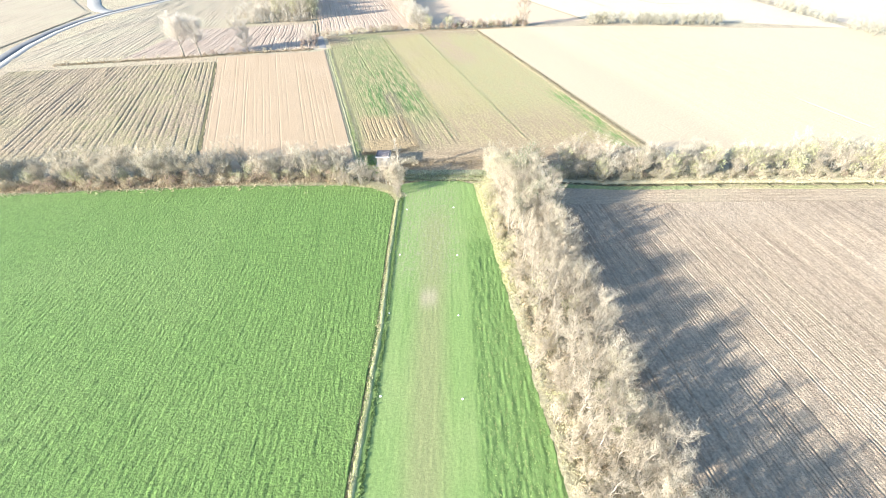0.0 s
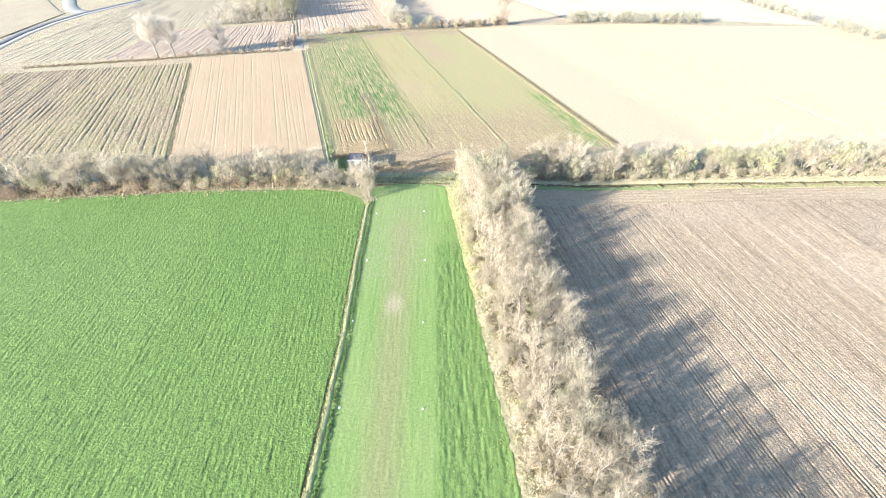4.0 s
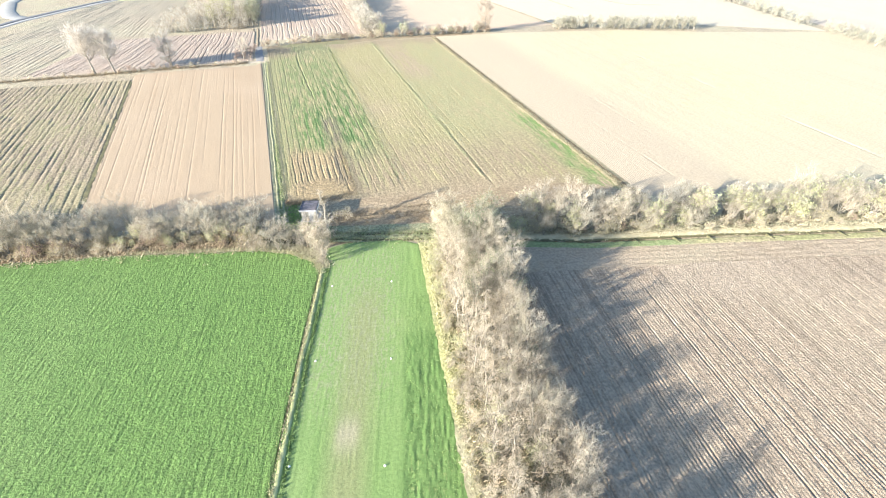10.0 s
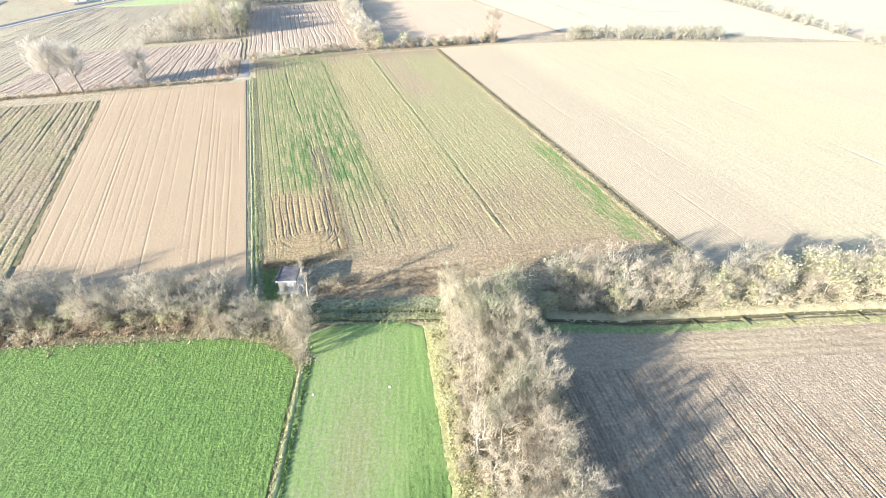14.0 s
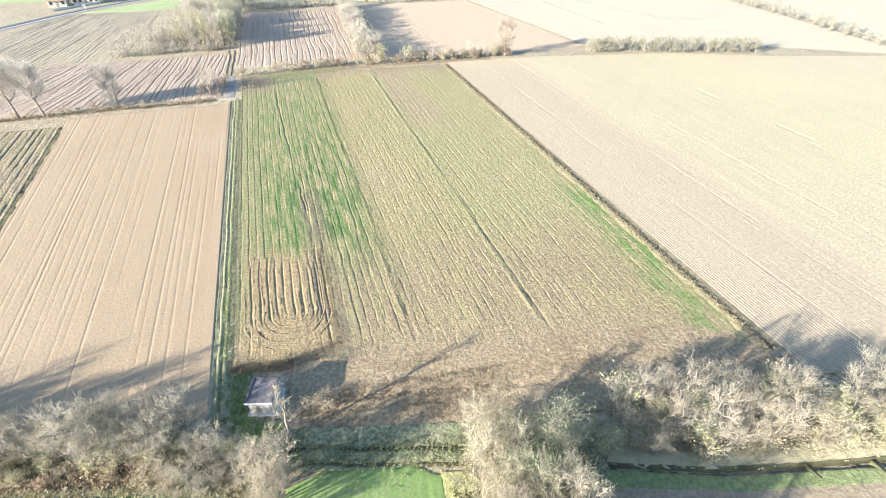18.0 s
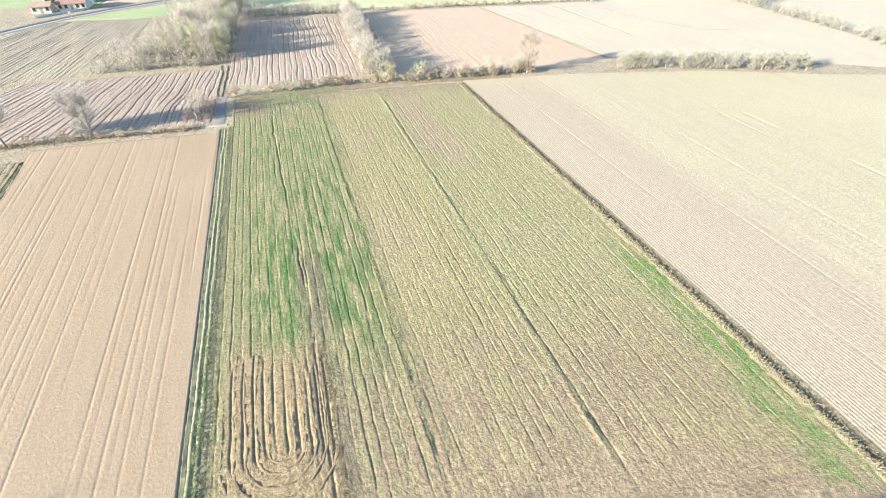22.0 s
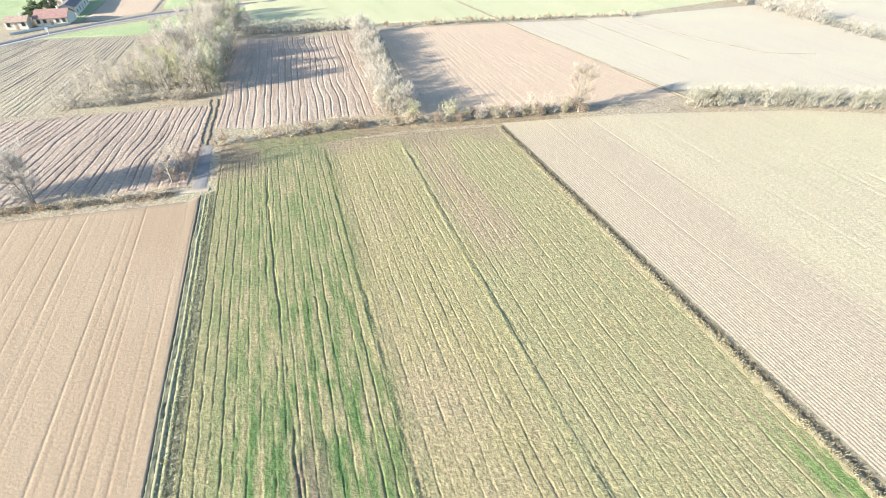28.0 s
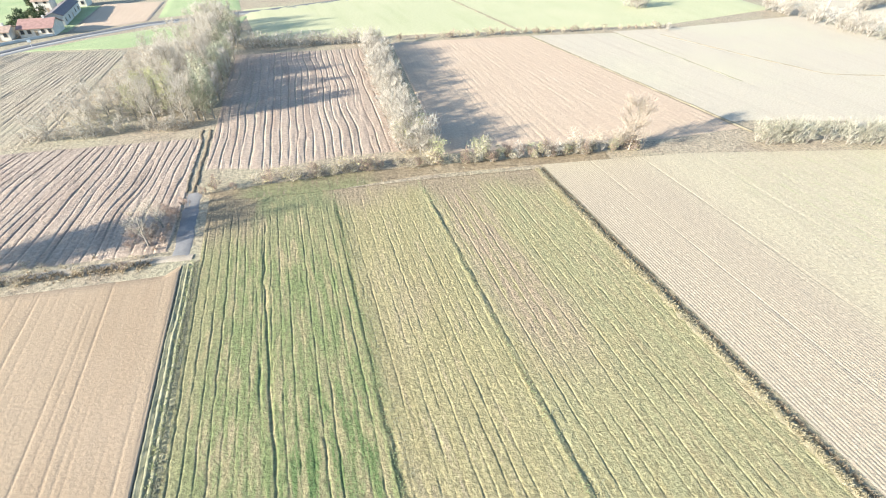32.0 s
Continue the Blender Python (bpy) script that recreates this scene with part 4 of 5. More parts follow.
def spike(verts, faces, a, b, r):
    """A thin twig: three-sided, to a point."""
    d = (b - a).normalized()
    u = d.orthogonal().normalized()
    w = d.cross(u)
    i = len(verts)
    for k in range(3):
        verts.append((a + (u * math.cos(2.1 * k) + w * math.sin(2.1 * k)) * r)[:])
    verts.append(b[:])
    faces.extend(((i, i + 1, i + 3), (i + 1, i + 2, i + 3), (i + 2, i, i + 3)))


def sliver(verts, faces, a, b, r, rng):
    """The finest twigs."""
    w = (b - a).cross(Vector((rng.gauss(0, 1), rng.gauss(0, 1), rng.gauss(0, 1)))).normalized() * r
    i = len(verts)
    verts.extend(((a - w)[:], (a + w)[:], b[:]))
    faces.append((i, i + 1, i + 2))


def leaf(verts, faces, p, size, rng):
    n = Vector((rng.gauss(0, 1), rng.gauss(0, 1), rng.gauss(0.4, 1))).normalized()
    u = n.orthogonal().normalized() * size
    w = n.cross(u).normalized() * size * 0.55
    i = len(verts)
    verts.extend(((p - u)[:], (p + w + n * size * 0.2)[:], (p + u)[:], (p - w + n * size * 0.2)[:]))
    faces.extend(((i, i + 1, i + 2), (i, i + 2, i + 3)))


def plant(name, label, category, height, spread, stems, seed, twig_mat, limbs=7, forks=4, twigs=5, twig_r=0.022, twig_len=0.9, leaves=0, leaf_mat=None, leaf_size=0.12, up=0.6, bole=0.25):
    """A leafless or thinly leaved tree or shrub: stems with limbs, a crown of twigs and, where it has them, leaves."""
    rng = random.Random(seed)
    tv, tf, cv, cf, lv, lf = [], [], [], [], [], []
    tips = []
    for s in range(stems):
        a = 2 * math.pi * s / stems + rng.uniform(-0.5, 0.5)
        tilt = 0.0 if stems == 1 else rng.uniform(0.15, 0.5) * spread / height * 1.4
        root = Vector((math.cos(a) * 0.03, math.sin(a) * 0.03, -0.1)) if stems > 1 else Vector((0, 0, -0.15))
        top_h = height * rng.uniform(0.72, 0.95)
        r0 = 0.022 * height / (1 if stems == 1 else 1.7)
        pts = [root]
        n = 5 if stems == 1 else 4
        for i in range(1, n + 1):
            f = i / n
            pts.append(root + Vector((math.cos(a) * tilt * top_h * f + rng.gauss(0, 0.03 * height * f), math.sin(a) * tilt * top_h * f + rng.gauss(0, 0.03 * height * f), top_h * f)))
        for i in range(n):
            limb(tv, tf, pts[i], pts[i + 1], r0 * (1 - 0.8 * i / n), r0 * (1 - 0.8 * (i + 1) / n), 5 if stems == 1 else 4)
        for k in range(limbs):
            f = bole + (1 - bole) * (k + rng.random()) / limbs
            i = min(n - 1, int(f * n))
            base = pts[i].lerp(pts[i + 1], f * n - i)
            b = a * 0.3 + 2.4 * k + rng.uniform(-0.4, 0.4)
            reach = spread * rng.uniform(0.55, 1.0) * (1.1 - 0.65 * f) * (1 if stems == 1 else 0.7)
            rise = reach * rng.uniform(up * 0.6, up * 1.5)
            knee = base + Vector((math.cos(b) * reach * 0.5, math.sin(b) * reach * 0.5, rise * 0.35))
            end = base + Vector((math.cos(b) * reach, math.sin(b) * reach, rise))
            rl = r0 * (0.5 - 0.3 * f)
            limb(tv, tf, base, knee, rl, rl * 0.65, 3)
            limb(tv, tf, knee, end, rl * 0.65, rl * 0.2, 3)
            for j in range(forks):
                g = rng.uniform(0.25, 1.0)
                p = base.lerp(knee, g * 2) if g < 0.5 else knee.lerp(end, g * 2 - 1)
                q = p + Vector((math.cos(b) * 0.5 + rng.gauss(0, 0.7), math.sin(b) * 0.5 + rng.gauss(0, 0.7), rng.uniform(0.4, 1.5))).normalized() * twig_len * rng.uniform(0.7, 1.5)
                spike(cv, cf, p, q, twig_r * 1.1)
                tips.append(q)
                for _ in range(twigs):
                    o = p.lerp(q, rng.uniform(0.1, 1.0)) + Vector((rng.gauss(0, 1), rng.gauss(0, 1), rng.gauss(0, 1))) * (0.16 * twig_len)
                    e = o + ((q - p).normalized() * 0.6 + Vector((rng.gauss(0, 0.6), rng.gauss(0, 0.6), rng.gauss(0.55, 0.45)))).normalized() * twig_len * rng.uniform(0.4, 1.0)
                    if _ < 1:
                        spike(cv, cf, o, e, twig_r)
                    else:
                        sliver(cv, cf, o, e, twig_r * 0.8, rng)
                    tips.append(e)
    for _ in range(leaves):
        p = rng.choice(tips) + Vector((rng.gauss(0, 0.22), rng.gauss(0, 0.22), rng.gauss(-0.05, 0.25)))
        p.z = max(0.1, p.z)
        leaf(lv, lf, p, leaf_size * rng.uniform(0.6, 1.4), rng)
    root = new(name)
    tagged(root, label, category)
    part_mesh("trunk", mesh_of("trunk", tv, tf, M_BARK, True), root)
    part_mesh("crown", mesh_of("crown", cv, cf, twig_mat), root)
    if leaves:
        part_mesh("foliage", mesh_of("foliage", lv, lf, leaf_mat), root)
    return root


USED = set()


def put(template, x, y, scale=1.0, turn=0.0, z=0.0, group=""):
    """The template itself the first time, then copies of it."""
    m = pose(x, y, z, 0, 0, turn)
    if template.name in USED:
        ob = copy_thing(template, m)
    else:
        USED.add(template.name)
        ob = template
        ob.matrix_basis = m
    ob.scale = (scale, scale, scale * 1.0)
    if group:
        tagged(ob, group=group)
    return ob


BELT_TREES = [plant("bare_tree", "bare grey brown tree with fine upright twigs", "tree", 7.2, 2.6, 1, 100 + i, M_TWIG, 11, 10, 10, 0.0125, 0.85, up=1.0, bole=0.2) for i in range(3)]
BELT_SHRUBS = [plant("bare_shrub", "bare beige shrub of many thin stems", "shrub", 4.6, 2.3, 4, 120 + i, M_TWIG, 4, 7, 8, 0.0148, 0.75, up=1.2, bole=0.15) for i in range(3)]
END_TREES = [plant("straw_tree", "bare straw coloured tree with dense upright twigs", "tree", 7.0, 2.2, 2, 112 + i, M_TWIG_STRAW, 7, 9, 9, 0.0155, 0.85, up=1.3, bole=0.12) for i in range(2)]
SLIM_TREES = [plant("slim_tree", "slim bare pole like young tree", "tree", 7.4, 0.8, 1, 118, M_TWIG, 9, 5, 9, 0.018, 0.5, up=1.6, bole=0.3)]
PALE_SHRUBS = [plant("dry_shrub", "straw coloured shrub with some dry leaves", "shrub", 2.8, 1.6, 4, 140 + i, M_TWIG_GREY, 4, 4, 8, 0.022, 0.6, 200, M_DRYLEAF, 0.088, up=0.8, bole=0.1) for i in range(2)]
YELLOW_SHRUBS = [plant("yellow_shrub", "yellow green shrub with thinning leaves", "shrub", 4.0, 1.8, 3, 150 + i, M_TWIG_GREY, 5, 5, 8, 0.018, 0.7, 450, M_YELLOWLEAF, 0.106, up=0.8, bole=0.15) for i in range(2)]
IVY_TREES = [plant("ivy_tree", "tree overgrown with dark green ivy", "tree", 7.0, 1.3, 1, 160 + i, M_TWIG_GREY, 9, 8, 8, 0.018, 1.0, 850, M_IVY, 0.07) for i in range(2)]
GREY_SHRUBS = [plant("grey_shrub", "leafless grey shrub in a hedge", "shrub", 4.8, 2.2, 4, 170 + i, M_TWIG_GREY, 4, 7, 9, 0.0200, 0.8, up=1.1, bole=0.15) for i in range(2)]
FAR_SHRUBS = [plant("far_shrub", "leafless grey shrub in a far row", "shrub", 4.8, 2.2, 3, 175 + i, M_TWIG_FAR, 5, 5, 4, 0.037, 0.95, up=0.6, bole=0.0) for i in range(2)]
ROW_SHRUBS = [plant("row_shrub", "leafless grey green shrub in a dense row", "shrub", 4.6, 2.2, 3, 178 + i, M_TWIG_ROW, 5, 5, 4, 0.034, 0.9, 90, M_DULLLEAF, 0.10, up=0.6, bole=0.0) for i in range(2)]
RED_SHRUBS = [plant("reddish_shrub", "leafless reddish brown shrub", "shrub", 3.4, 1.7, 4, 180, M_TWIG_RED, 4, 5, 8, 0.026, 0.7, up=0.9, bole=0.15)]
LOW_SHRUBS = [plant("low_bush", "low brown bush of tangled stems", "shrub", 1.5, 1.1, 4, 190 + i, M_TWIG_RED if i else M_TWIG, 3, 4, 6, 0.022, 0.45, 100, M_DRYLEAF, 0.07, up=0.6, bole=0.05) for i in range(2)]
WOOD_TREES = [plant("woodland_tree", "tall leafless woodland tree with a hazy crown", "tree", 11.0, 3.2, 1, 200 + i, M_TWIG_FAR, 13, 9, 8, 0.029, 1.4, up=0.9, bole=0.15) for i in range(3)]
WOOD_GREEN = [plant("woodland_tree", "slim green grey woodland tree", "tree", 10.0, 2.1, 1, 210, M_TWIG_GREY, 12, 5, 7, 0.045, 1.1, 1100, M_DULLLEAF, 0.15, up=1.1, bole=0.1)]
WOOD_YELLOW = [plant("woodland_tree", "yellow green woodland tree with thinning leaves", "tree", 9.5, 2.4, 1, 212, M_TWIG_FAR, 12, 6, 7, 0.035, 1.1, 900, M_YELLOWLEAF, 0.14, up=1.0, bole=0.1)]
WOOD_SLIM = [plant("slim_tree", "slim silvery leafless tree at the woodland edge", "tree", 9.5, 1.7, 1, 214, M_TWIG_PALE, 13, 7, 8, 0.030, 0.9, up=1.5, bole=0.08)]
FIELD_TREES = [plant("lone_tree", "lone leafless tree with a rounded pale crown", "tree", 13.0, 4.8, 1, 220 + i, M_TWIG_PALE, 13, 20, 14, 0.028, 1.9, up=0.9, bole=0.34) for i in range(2)]
PALE_TREES = [plant("pale_tree", "bushy leafless tree with pale twigs to the ground", "tree", 9.5, 3.6, 3, 226, M_TWIG_PALE, 7, 13, 9, 0.028, 1.4, up=1.0, bole=0.1)]
ROUND_TREES = [plant("round_tree", "leafless tree with a dense brown crown", "tree", 8.8, 3.6, 1, 231, M_TWIG_RUST, 15, 15, 9, 0.030, 1.5, up=0.7, bole=0.08)]

GARDEN_TREES = [plant("garden_tree", "dark evergreen garden tree", "tree", 6.0, 2.2, 1, 240, M_TWIG, 9, 6, 5, 0.03, 0.9, 700, M_EVERGREEN, 0.31, up=0.7, bole=0.1)]
rng = random.Random(7)


def scatter(count, place, choices, lo, hi, gap, group=""):
    """Plants set out at random spots that keep their distance."""
    spots, tries = [], 0
    while len(spots) < count and tries < count * 40:
        tries += 1
        x, y = place()
        if all((x - a) ** 2 + (y - b) ** 2 > gap * gap for a, b in spots):
            spots.append((x, y))
            put(rng.choice(choices), x, y, rng.uniform(lo, hi), rng.uniform(0, 360), group=group)
    return spots


def near_line(pts, half):
    way = along(pts, 0.5)

    def place():
        p = rng.choice(way)
        o, s = rng.uniform(-half, half), rng.uniform(-0.3, 0.3)
        return p[0] + p[3] * o + p[2] * s, p[1] - p[2] * o + p[3] * s
    return place


# the tree belt beside the strip


def clumped(x0, x1, y0, y1, cut):
    """Spots that gather in groups along the belt."""
    def place():
        while True:
            x, y = rng.uniform(x0, x1), rng.uniform(y0, y1)
            if noise.noise((x * 0.2, y * 0.42, 3.7)) > cut:
                return x, y
    return place


scatter(86, clumped(14.8, 21.8, 10, 66, -0.4), BELT_TREES, 0.7, 0.98, 1.45, "trees of the belt")
scatter(110, lambda: (rng.uniform(13.8, 23.0), rng.uniform(1, 66)), BELT_SHRUBS, 0.42, 0.72, 1.3, "shrubs of the belt")
scatter(40, clumped(18.5, 23.2, 8, 66, -0.45), BELT_SHRUBS + END_TREES[:1], 0.75, 1.0, 1.4, "shrubs of the belt")
scatter(84, lambda: (rng.uniform(12.6, 15.6), rng.uniform(8, 50)), PALE_SHRUBS + BELT_SHRUBS[:2], 0.35, 0.7, 0.8, "shrubs of the belt")
scatter(18, lambda: (rng.uniform(13.0, 15.0), rng.uniform(50, 70)), PALE_SHRUBS + YELLOW_SHRUBS, 0.4, 0.7, 1.1, "shrubs of the belt")
scatter(9, lambda: (rng.uniform(13.5, 19.0), rng.uniform(12, 66)), YELLOW_SHRUBS, 0.6, 0.9, 3.0, "shrubs of the belt")
scatter(8, lambda: (rng.uniform(17.6, 23.2), rng.uniform(67.5, 73.5)), IVY_TREES, 0.85, 1.12, 1.7, "ivy trees")
scatter(7, lambda: (rng.uniform(16.0, 22.5), rng.uniform(56, 66)), IVY_TREES, 0.75, 1.05, 2.2, "ivy trees")
scatter(9, lambda: (rng.uniform(15.5, 22.5), rng.uniform(57, 66)), END_TREES + BELT_TREES, 0.8, 1.05, 1.7, "trees of the belt")
scatter(7, lambda: (rng.uniform(19.0, 23.2), rng.uniform(58, 67)), BELT_TREES + END_TREES, 1.0, 1.15, 1.8, "trees of the belt")
scatter(12, lambda: (rng.uniform(14.6, 18.2), rng.uniform(67, 74.5)), END_TREES, 0.75, 1.0, 1.2, "trees of the belt")
scatter(12, lambda: (rng.uniform(18.5, 24.0), rng.uniform(57, 67)), YELLOW_SHRUBS + PALE_SHRUBS, 0.6, 0.95, 1.5, "shrubs of the belt")
scatter(10, lambda: (rng.uniform(12.2, 12.9), rng.uniform(12, 42)), IVY_TREES, 0.14, 0.24, 2.0, "low ivy bushes")
scatter(16, lambda: (rng.uniform(14.6, 23.5), rng.uniform(66, 75)), BELT_SHRUBS, 0.6, 0.85, 1.3, "shrubs of the belt")
for x, y, k, a in ((15.0, 8.0, 1.05, 0), (16.2, 9.0, 1.1, 70), (15.6, 6.6, 1.0, 150), (17.6, 7.8, 1.1, 220), (17.0, 6.0, 1.05, 300), (18.4, 9.6, 1.0, 40), (14.4, 5.0, 1.0, 10)):
    put(BELT_TREES[int(a) % 3], x, y, k, a, group="trees of the belt")
for x, y, k, a in ((-2.0, 70.6, 0.48, 20), (-3.2, 71.9, 0.5, 110), (-1.5, 72.0, 0.42, 200)):
    put(IVY_TREES[int(a) % 2], x, y, k, a, group="low ivy bushes")
put(SLIM_TREES[0], -1.6, 76.5, 1.12, 0)
SLIM_TREES[0].rotation_euler = (radians(-13), 0, 0)
for x, y, k, a in ((-2.6, 71.8, 1.0, 0), (-1.7, 70.2, 0.9, 60), (-2.9, 73.5, 1.0, 120), (-1.9, 68.4, 0.62, 200), (-4.3, 73.4, 0.85, 280), (-1.4, 72.4, 1.0, 330), (-2.2, 74.9, 0.8, 30), (-2.3, 70.9, 0.9, 150), (-1.7, 69.3, 0.75, 240)):
    put(BELT_SHRUBS[int(a) % 3], x, y, k, a, group="shrubs by the strip ditch")
for x, y, k, a in ((0.2, 79.6, 0.9, 10), (1.4, 80.3, 0.8, 100), (1.7, 79.2, 0.7, 190)):
    put(LOW_SHRUBS[int(a) % 2], x, y, k, a, group="bushes by the shed")
for x, y, k, a in ((-8.4, 76.2, 0.75, 15), (-6.7, 75.6, 0.62, 95), (-4.6, 75.3, 0.55, 175), (-9.8, 76.6, 0.7, 255)):
    put((GREY_SHRUBS + YELLOW_SHRUBS)[int(a) % 3], x, y, k, a, group="shrubs by the shed")
scatter(14, lambda: (rng.uniform(15.5, 22.5), rng.uniform(-15, 0)), BELT_TREES, 0.8, 1.1, 2.0, "trees of the belt")
scatter(16, lambda: (rng.uniform(14.2, 23.2), rng.uniform(-15, 0)), BELT_SHRUBS, 0.75, 1.1, 1.6, "shrubs of the belt")
# the hedge behind the crop field
HEDGE_L = [(-99, 82.5), (-73, 81), (-33, 79.5), (-14, 78.1), (-11.5, 77.6)]
scatter(66, near_line(HEDGE_L, 2.2), GREY_SHRUBS + BELT_SHRUBS[:2], 0.8, 1.2, 1.4, "hedge shrubs")
scatter(14, near_line([(-62, 81.2), (-33, 80.0), (-14, 78.8)], 1.6), BELT_TREES, 0.8, 1.0, 2.4, "hedge trees")
scatter(24, near_line(HEDGE_L, 2.0), RED_SHRUBS + YELLOW_SHRUBS + GREY_SHRUBS[:1], 0.55, 0.85, 2.2, "hedge shrubs")
scatter(34, near_line(HEDGE_L, 2.4), GREY_SHRUBS + PALE_SHRUBS, 0.5, 0.8, 1.5, "hedge shrubs")
scatter(70, near_line(edge_shift(HEDGE_L, -2.8), 0.9), LOW_SHRUBS, 0.7, 1.2, 0.9, "low hedge bushes")
scatter(26, near_line([(-34, 77.7), (-10, 75.7)], 0.9), YELLOW_SHRUBS + PALE_SHRUBS, 0.3, 0.5, 0.9, "low hedge bushes")
scatter(16, lambda: (rng.uniform(-12, -2.2), rng.uniform(72.4, 74.8)), BELT_SHRUBS + GREY_SHRUBS, 0.4, 0.7, 1.1, "hedge shrubs")
# the hedge behind the ploughed field
HEDGE_R = [(28.8, 73.2), (36, 72), (50, 70.8), (70, 69.5), (102, 65.8)]
scatter(66, near_line(HEDGE_R, 2.8), GREY_SHRUBS + BELT_SHRUBS, 0.8, 1.2, 1.2, "hedge shrubs")
scatter(20, near_line(HEDGE_R, 2.6), YELLOW_SHRUBS, 0.8, 1.2, 2.4, "hedge shrubs")
scatter(9, lambda: (rng.uniform(25.5, 32), rng.uniform(69.8, 73)), BELT_SHRUBS[:1] + YELLOW_SHRUBS, 0.5, 0.8, 1.4, "hedge shrubs")
scatter(44, near_line(edge_shift(HEDGE_R, -2.7), 0.8), LOW_SHRUBS + PALE_SHRUBS, 0.7, 1.0, 1.2, "low hedge bushes")
scatter(11, near_line([(52, 70.8), (70, 69.5), (102, 65.8)], 1.6), YELLOW_SHRUBS, 1.15, 1.45, 2.6, "hedge shrubs")
scatter(12, near_line(HEDGE_R, 2.0), BELT_TREES, 0.8, 1.05, 3.0, "hedge trees")
# far hedges and woods
scatter(50, near_line([(-28, 187), (-15, 189.6), (-5.6, 191.2), (4.5, 192), (30, 192.3), (52, 193.4)], 0.8), LOW_SHRUBS, 0.9, 1.7, 1.0, "field edge bushes")
scatter(16, near_line([(20, 192.3), (52, 194)], 1.0), RED_SHRUBS + BELT_SHRUBS[:1], 0.6, 0.95, 1.8, "field edge bushes")
put(ROUND_TREES[0], 50.0, 193.2, 1.1, 30)
put(YELLOW_SHRUBS[0], 12.6, 193.0, 1.15, 80)
put(YELLOW_SHRUBS[1], 20.2, 192.0, 1.2, 10)
scatter(20, near_line([(24, 192.6), (48, 193.6)], 0.9), FAR_SHRUBS + YELLOW_SHRUBS[:1], 0.4, 0.72, 1.3, "field edge bushes")
scatter(104, near_line([(8.6, 196.5), (4.2, 234), (0.4, 276)], 2.9), FAR_SHRUBS, 0.85, 1.3, 1.3, "tree row")
scatter(10, near_line([(9.6, 195.0), (8.0, 206)], 2.4), YELLOW_SHRUBS + FAR_SHRUBS, 1.0, 1.4, 1.6, "tree row")
scatter(66, lambda: (lambda t: (-36.3 - 0.145 * (t - 216) - rng.uniform(0, 20) * (1 - 0.4 * (t - 214) / 100), t))(rng.uniform(216, 318)), WOOD_TREES, 0.62, 1.12, 2.2, "woodland trees")
scatter(34, lambda: (lambda t: (-57 - 0.06 * (t - 216) + rng.uniform(-7, 4), t))(rng.uniform(217, 300)), WOOD_TREES, 0.4, 0.68, 2.2, "woodland trees")
scatter(24, near_line([(-34.8, 218), (-47.5, 308)], 0.8), WOOD_SLIM + WOOD_SLIM + WOOD_GREEN, 0.7, 1.0, 2.4, "woodland trees")
scatter(8, lambda: (rng.uniform(-53, -43), rng.uniform(222, 246)), WOOD_YELLOW, 0.7, 1.0, 2.6, "woodland trees")
scatter(9, near_line([(-37.0, 219), (-41.5, 248)], 1.0), WOOD_GREEN + IVY_TREES, 0.9, 1.15, 2.0, "woodland trees")
scatter(14, lambda: (rng.uniform(-71, -62), rng.uniform(215, 240)), WOOD_TREES, 0.32, 0.55, 1.8, "woodland trees")
scatter(18, near_line([(-38.6, 220), (-51, 305)], 0.9), IVY_TREES, 0.8, 1.15, 3.2, "ivy trees")
scatter(60, lambda: (rng.uniform(-66, -38), rng.uniform(215.5, 262)), FAR_SHRUBS, 0.5, 0.95, 1.9, "woodland undergrowth")
scatter(32, near_line([(-70, 213), (-38, 216)], 1.4), FAR_SHRUBS, 0.4, 0.75, 1.3, "woodland edge shrubs")
scatter(44, near_line([(-40, 280), (-4, 281.5)], 1.4), FAR_SHRUBS, 0.6, 1.0, 1.6, "scrub line")
scatter(34, near_line([(8, 283), (54, 285.5), (108, 287)], 0.8), LOW_SHRUBS, 0.9, 1.6, 1.4, "scrub line")
scatter(56, near_line([(76, 193.2), (100, 189.6), (127, 183.0)], 1.5), ROW_SHRUBS, 0.8, 1.0, 1.1, "shrub row")
scatter(56, near_line([(172, 150), (171, 200), (171, 262)], 2.2), ROW_SHRUBS, 0.65, 0.95, 1.8, "far tree row")
scatter(26, near_line([(170, 264), (169, 285), (167, 312)], 2.6), FAR_SHRUBS, 1.0, 1.6, 1.8, "far tree row")
scatter(8, lambda: (rng.uniform(111, 118), rng.uniform(320, 328)), FAR_SHRUBS, 0.9, 1.5, 1.8, "far trees")
scatter(5, lambda: (rng.uniform(104, 110), rng.uniform(282, 287)), FAR_SHRUBS, 0.4, 0.6, 1.3, "far trees")
scatter(22, near_line([(196, 300), (232, 318)], 1.8), FAR_SHRUBS, 0.8, 1.2, 1.6, "far tree row")
put(FIELD_TREES[0], -71.1, 164.9, 1.02, 0)
put(FIELD_TREES[1], -65.9, 165.4, 1.0, 120)
put(PALE_TREES[0], -51.3, 168.8, 1.0, 200)
scatter(16, near_line([(-110, 161), (-72, 164.6), (-28, 168.9)], 0.5), LOW_SHRUBS, 0.5, 0.9, 3.0, "field edge bushes")
scatter(12, lambda: (rng.uniform(-34, -29.2), rng.uniform(171, 184)), RED_SHRUBS, 0.4, 0.75, 1.3, "bushes by the track")
put(BELT_TREES[0], -31.4, 173.0, 0.95, 40)
put(BELT_TREES[1], -31.0, 177.5, 0.8, 140)
